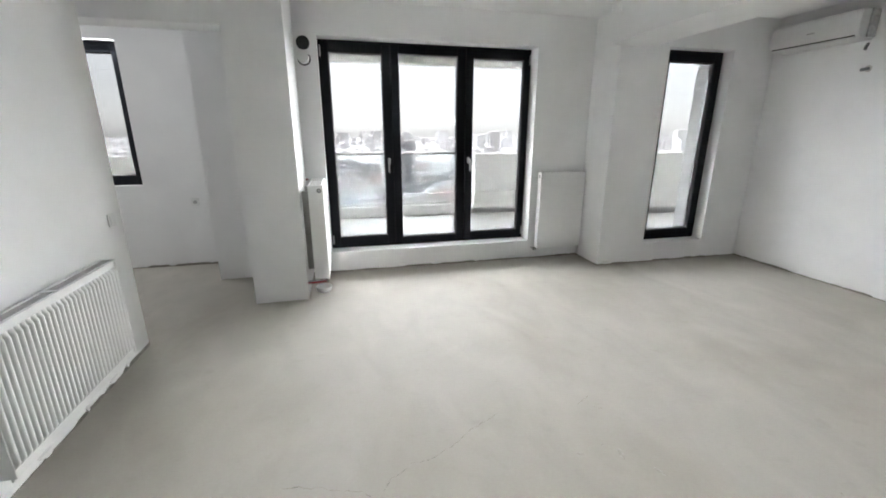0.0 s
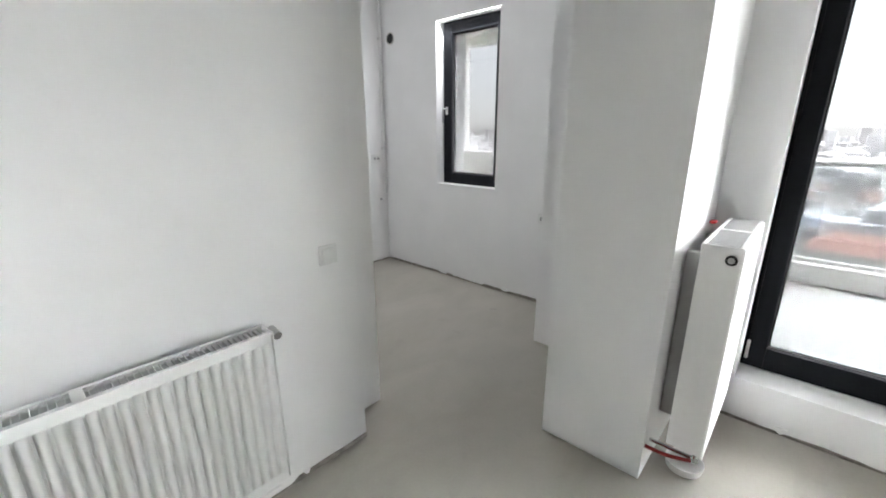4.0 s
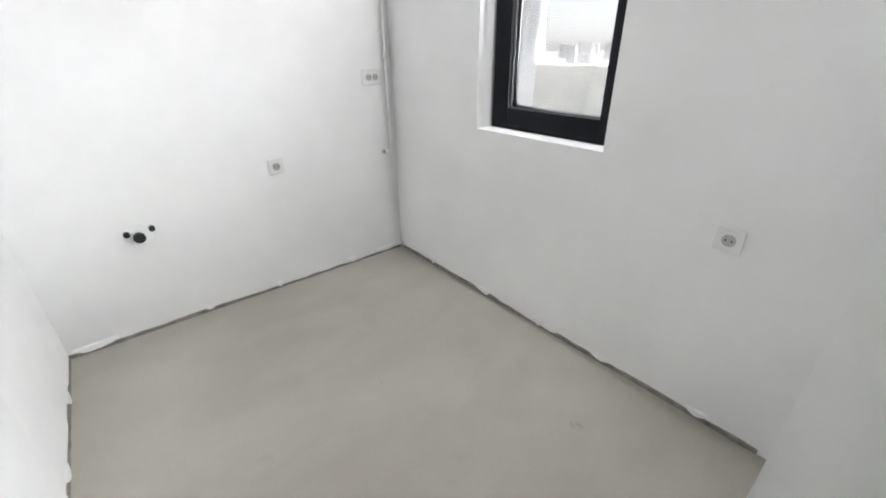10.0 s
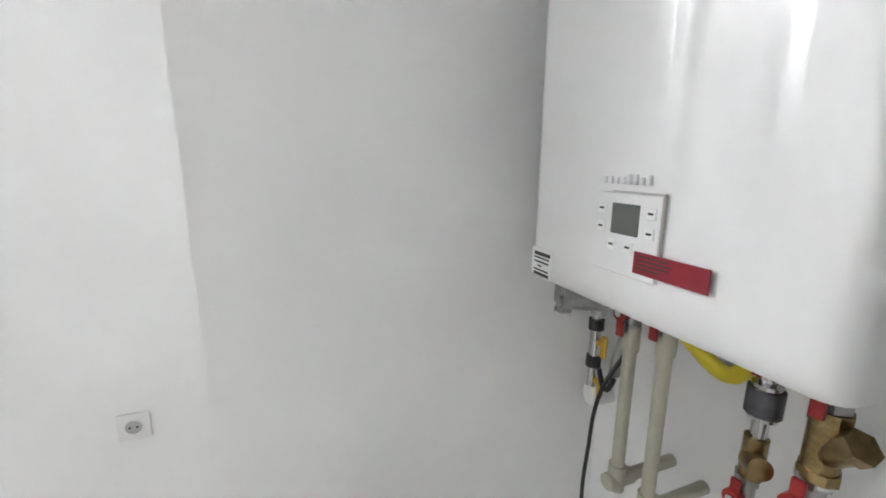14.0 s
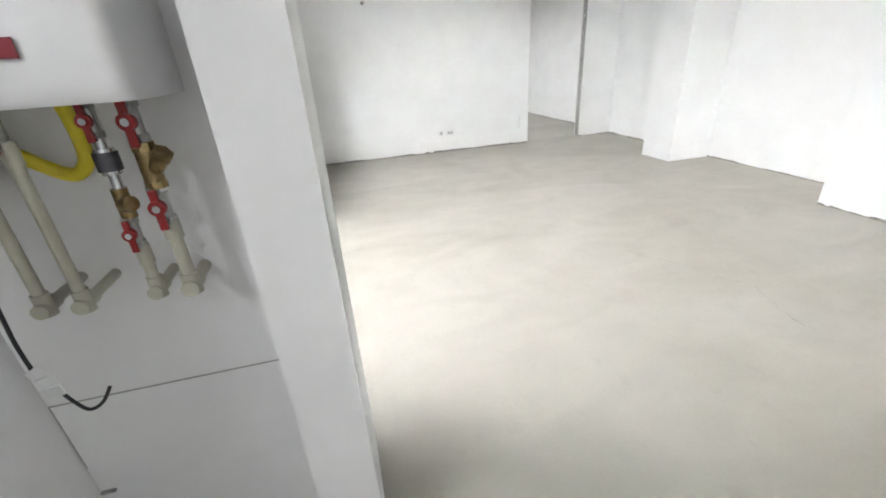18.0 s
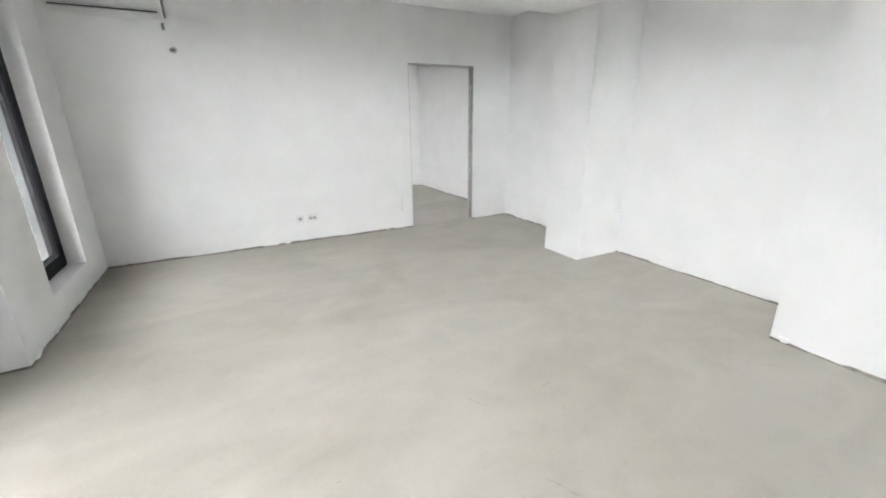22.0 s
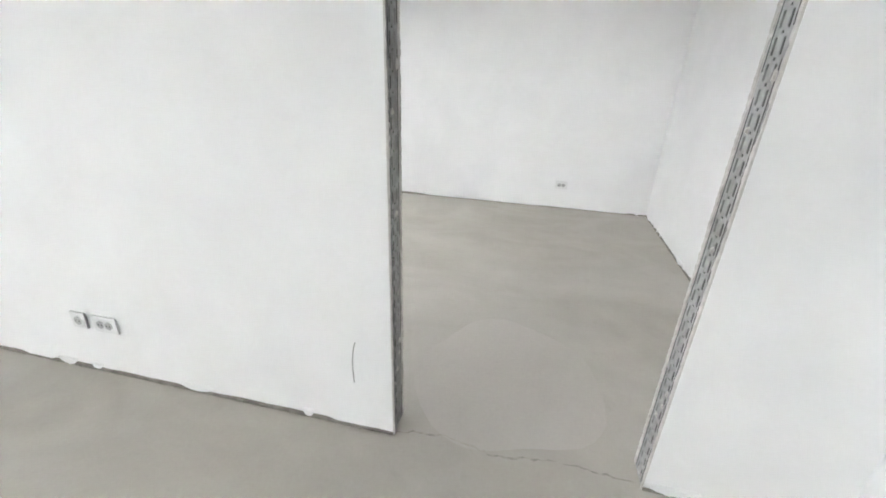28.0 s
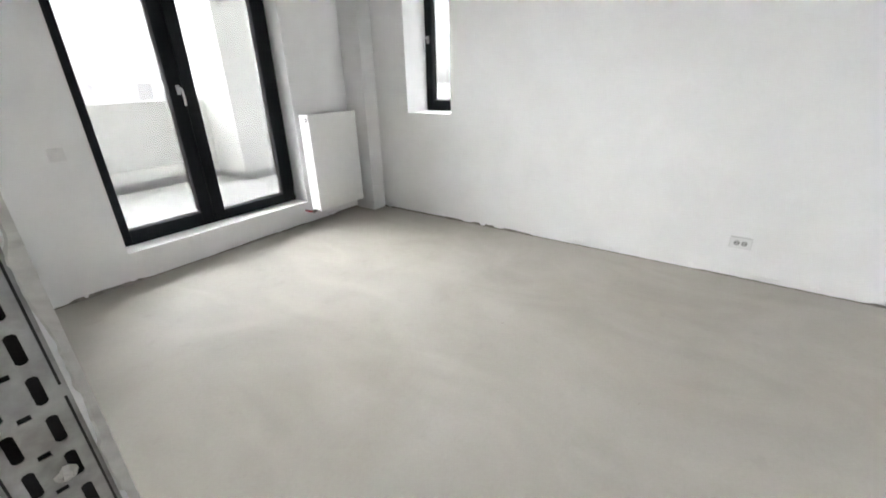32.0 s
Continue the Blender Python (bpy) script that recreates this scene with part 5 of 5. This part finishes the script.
def house(x, y, w, d, h, roof, wall_mat, roof_mat, label, cat, turn):
    global win_mesh
    b = thing("house" if h < 12 else "apartment_building", pose(x, y, GZ, 0, 0, turn), label, cat)
    part("walls", box(-w / 2, -d / 2, 0, w / 2, d / 2, h), wall_mat, b)
    bm = bmesh.new()
    if roof == "gable":
        rh = w * 0.28
        v = [bm.verts.new(p) for p in ((-w / 2 - 0.5, -d / 2 - 0.5, h), (w / 2 + 0.5, -d / 2 - 0.5, h), (w / 2 + 0.5, d / 2 + 0.5, h), (-w / 2 - 0.5, d / 2 + 0.5, h), (-w / 2 - 0.5, 0, h + rh), (w / 2 + 0.5, 0, h + rh))]
        for f in ((0, 1, 5, 4), (2, 3, 4, 5), (0, 4, 3), (1, 2, 5), (3, 2, 1, 0)):
            bm.faces.new([v[k] for k in f])
    elif roof == "hip":
        rh = w * 0.22
        v = [bm.verts.new(p) for p in ((-w / 2 - 0.4, -d / 2 - 0.4, h), (w / 2 + 0.4, -d / 2 - 0.4, h), (w / 2 + 0.4, d / 2 + 0.4, h), (-w / 2 - 0.4, d / 2 + 0.4, h), (-w / 4, 0, h + rh), (w / 4, 0, h + rh))]
        for f in ((0, 1, 5, 4), (2, 3, 4, 5), (0, 4, 3), (1, 2, 5), (3, 2, 1, 0)):
            bm.faces.new([v[k] for k in f])
    else:
        box(-w / 2 - 0.2, -d / 2 - 0.2, h, w / 2 + 0.2, d / 2 + 0.2, h + 0.6, bm=bm)
        box(-w / 6, -d / 6, h + 0.6, w / 8, d / 6, h + 2.8, bm=bm)
    part("roof", bm, roof_mat, b)
    storeys = max(1, int(h / 3.1))
    cols = max(2, int(w / 3.6))
    for s in range(min(storeys, 8)):
        for c in range(min(cols, 7)):
            if win_mesh is None:
                win_mesh = part("window", box(-0.7, -0.10, 0, 0.7, 0.0, 1.5), PANEGREY, b).data
                o = b.children[-1]
            else:
                o = new("window", win_mesh)
                o.parent = b
            o.location = ((c + 0.5) * w / cols - w / 2, -d / 2, 0.9 + s * h / storeys)
    return b


LABELS = {"gable": "low house with a pitched tiled roof", "hip": "low house with a hipped roof", "flat": "flat-roofed pale apartment block below the terrace"}
spots = [(19.5, 126), (10, 87), (3.5, 97), (13, 104), (2, 106)]      # kept free for the buildings below
mine = len(spots)
tries = 0
while len(spots) < 310 + mine and tries < 12000:
    tries += 1
    dist = 62 + 230 * rnd.random() ** 0.8
    ang = radians(-62 + 112 * rnd.random())
    x, y = 4 + dist * math.sin(ang), 8 + dist * math.cos(ang)
    if y < 50 or any((x - a) ** 2 + (y - b) ** 2 < (13.0 if k < mine else 7.4 + 0.012 * dist) ** 2 for k, (a, b) in enumerate(spots)):
        continue
    spots.append((x, y))
    kind = rnd.choice(["gable", "hip", "gable", "hip", "flat"])
    w, d = 6 + 5 * rnd.random(), 6 + 4 * rnd.random()
    h = 3.4 + 4.2 * rnd.random()
    if kind == "flat":
        w, d, h = 8 + 9 * rnd.random(), 7 + 4 * rnd.random(), 6 + 5 * rnd.random()
    house(x, y, w, d, h, kind, rnd.choice(HOUSES), rnd.choice(ROOFS[:4] if kind != "flat" else ROOFS[1:3]), LABELS[kind], "house" if kind != "flat" else "building", rnd.uniform(-35, 35))

house(10.2, 87, 10.5, 9, 8.6, "hip", HOUSES[1], ROOFS[4], "low house with a faded red hipped tile roof", "house", -6)
house(3.2, 97, 5.6, 7, 10.0, "hip", HOUSES[1], ROOFS[5], "white villa with a blue-grey hipped roof", "house", -4)
house(13.5, 104, 15, 8, 9.6, "flat", HOUSES[1], ROOFS[2], "long white flat-roofed building behind the red roof", "building", 3)
house(0.5, 107, 12, 7, 8.0, "flat", HOUSES[0], ROOFS[2], "low white flat-roofed building", "building", -8)


def frame_block(x, y, w, d, floors, turn):
    """A bare concrete-framed block: projecting floor slabs, columns and recessed walls with dark windows."""
    b = thing("apartment_building", pose(x, y, GZ, 0, 0, turn), "grey concrete-framed block with open balconies", "building")
    rise = 3.35
    part("walls", box(-w / 2 + 0.9, -d / 2 + 1.3, 0, w / 2, d / 2, floors * rise), HOUSES[2], b)
    for k in range(floors + 1):
        part("floor_slab", box(-w / 2, -d / 2, k * rise - 0.22, w / 2 + 0.1, d / 2 + 0.1, k * rise + 0.03), HOUSES[0], b)
        if k == floors:
            break
        part("balcony_front", box(-w / 2, -d / 2 + 0.02, k * rise + 0.03, w * 0.1, -d / 2 + 0.14, k * rise + 0.95), ROOFS[1] if k % 2 else HOUSES[2], b)
        for c in range(4):
            px = -w / 2 + 0.3 + c * (w - 0.6) / 3
            part("column", box(px - 0.16, -d / 2 + 0.2, k * rise + 0.03, px + 0.16, -d / 2 + 0.52, (k + 1) * rise - 0.22), HOUSES[0], b)
        for c in range(3):
            px = -w / 2 + 1.9 + c * (w - 2.6) / 3
            part("window", box(px, -d / 2 + 1.22, k * rise + 0.5, px + 1.6, -d / 2 + 1.32, k * rise + 2.7), DARKPANE, b)
    part("roof_house", box(-w * 0.1, -d * 0.2, floors * rise + 0.03, w * 0.2, d * 0.3, floors * rise + 1.5), HOUSES[2], b)
    for c in range(5):
        px = w * 0.22 + c * w * 0.055
        part("chimney", box(px, -d * 0.3, floors * rise + 0.03, px + 0.25, -d * 0.3 + 0.3, floors * rise + 1.0), ROOFS[1], b)
    return b


frame_block(19.5, 127, 9.4, 9, 7, 6)

# the farther town, too many houses to count: walls with pitched or flat tops
FAR = bpy.data.materials.new("far_town_hazed")
FAR.use_nodes = True
fb = FAR.node_tree.nodes["Principled BSDF"]
fg, fr_ = FAR.node_tree.nodes.new("ShaderNodeNewGeometry"), FAR.node_tree.nodes.new("ShaderNodeValToRGB")
# pale tones carry the distance haze and lift the shaded faces
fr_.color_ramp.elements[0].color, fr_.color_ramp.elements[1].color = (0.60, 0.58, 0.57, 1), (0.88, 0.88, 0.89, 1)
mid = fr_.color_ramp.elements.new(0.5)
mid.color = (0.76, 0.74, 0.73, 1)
FAR.node_tree.links.new(fg.outputs["Random Per Island"], fr_.inputs[0])
FAR.node_tree.links.new(fr_.outputs[0], fb.inputs["Base Color"])
fb.inputs["Roughness"].default_value = 0.9
fv, ff = [], []
for k in range(3000):
    dist = 240 + 900 * rnd.random() ** 1.5
    ang = radians(-64 + 116 * rnd.random())
    cx, cy, turn = 4 + dist * math.sin(ang), 8 + dist * math.cos(ang), rnd.uniform(-0.7, 0.7)
    w, d, h = 2.6 + 3.2 * rnd.random(), 2.6 + 2.6 * rnd.random(), 4 + 6 * rnd.random()
    if rnd.random() < 0.07 and dist > 420:
        w, d, h = 3.5 + 4 * rnd.random(), 3 + 2 * rnd.random(), 14 + 15 * rnd.random()
    ct, st_ = math.cos(turn), math.sin(turn)
    base = len(fv)
    for x, y, z in ((-w, -d, 0), (w, -d, 0), (w, d, 0), (-w, d, 0), (-w, -d, h), (w, -d, h), (w, d, h), (-w, d, h)):
        fv.append((cx + x * ct - y * st_, cy + x * st_ + y * ct, GZ + z))
    ff += [tuple(base + q for q in f) for f in ((0, 1, 5, 4), (1, 2, 6, 5), (2, 3, 7, 6), (3, 0, 4, 7), (4, 5, 6, 7))]
    base = len(fv)
    rise = 0.4 if h > 10 else 1.2 + 1.4 * rnd.random()
    for x, y, z in ((-w - 0.3, -d - 0.3, h), (w + 0.3, -d - 0.3, h), (w + 0.3, d + 0.3, h), (-w - 0.3, d + 0.3, h), (-w * 0.5, 0, h + rise), (w * 0.5, 0, h + rise)):
        fv.append((cx + x * ct - y * st_, cy + x * st_ + y * ct, GZ + z + 0.02))
    ff += [tuple(base + q for q in f) for f in ((0, 1, 5, 4), (2, 3, 4, 5), (0, 4, 3), (1, 2, 5))]
me = bpy.data.meshes.new("far_town")
me.from_pydata(fv, [], ff)
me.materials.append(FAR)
tagged(new("far_town", me), "distant houses and blocks with haze put into their pale colours", "town", kind="stuff")

# bare winter trees: tapered trunk, limbs and a haze of twigs
def tree(seed):
    r = random.Random(seed)
    t = thing("tree", pose(0, 0, GZ), "bare grey winter tree between the houses", "tree", "bare trees")
    tb, cb = bmesh.new(), bmesh.new()
    rod((0, 0, 0), (0.1, 0, 3.2), 0.28, 8, 0.18, bm=tb)
    for k in range(7):
        a = 2 * math.pi * k / 7 + r.random()
        top = Vector((math.cos(a) * (1.2 + 1.6 * r.random()), math.sin(a) * (1.2 + 1.6 * r.random()), 5.2 + 2.6 * r.random()))
        rod((0.08, 0, 2.4 + 0.8 * r.random()), top, 0.11, 5, 0.04, bm=tb)
        for q in range(16):
            base = Vector((0, 0, 3)).lerp(top, 0.35 + 0.65 * r.random())
            tip = base + Vector((r.gauss(0, 0.9), r.gauss(0, 0.9), 0.4 + 1.3 * r.random()))
            rod(base, tip, 0.035, 3, 0.012, bm=cb, caps=False)
    part("trunk", tb, BARK, t)
    part("crown", cb, BARK, t, "thin bare twigs")
    return t


trees = [tree(s) for s in (1, 2, 3)]
for k, t in enumerate(trees):
    t.matrix_world = pose(-8 + 14 * k, 62 + 7 * k, GZ, 0, 0, 40 * k)
for k in range(170):
    dist = 48 + 210 * rnd.random() ** 1.2
    ang = radians(-60 + 105 * rnd.random())
    x, y = 4 + dist * math.sin(ang), 8 + dist * math.cos(ang)
    if any((x - a) ** 2 + (y - b) ** 2 < 6 ** 2 for a, b in spots):
        continue
    copy_thing(trees[k % 3], Matrix.LocRotScale((x, y, GZ), Euler((0, 0, rnd.random() * 6.28)), None))
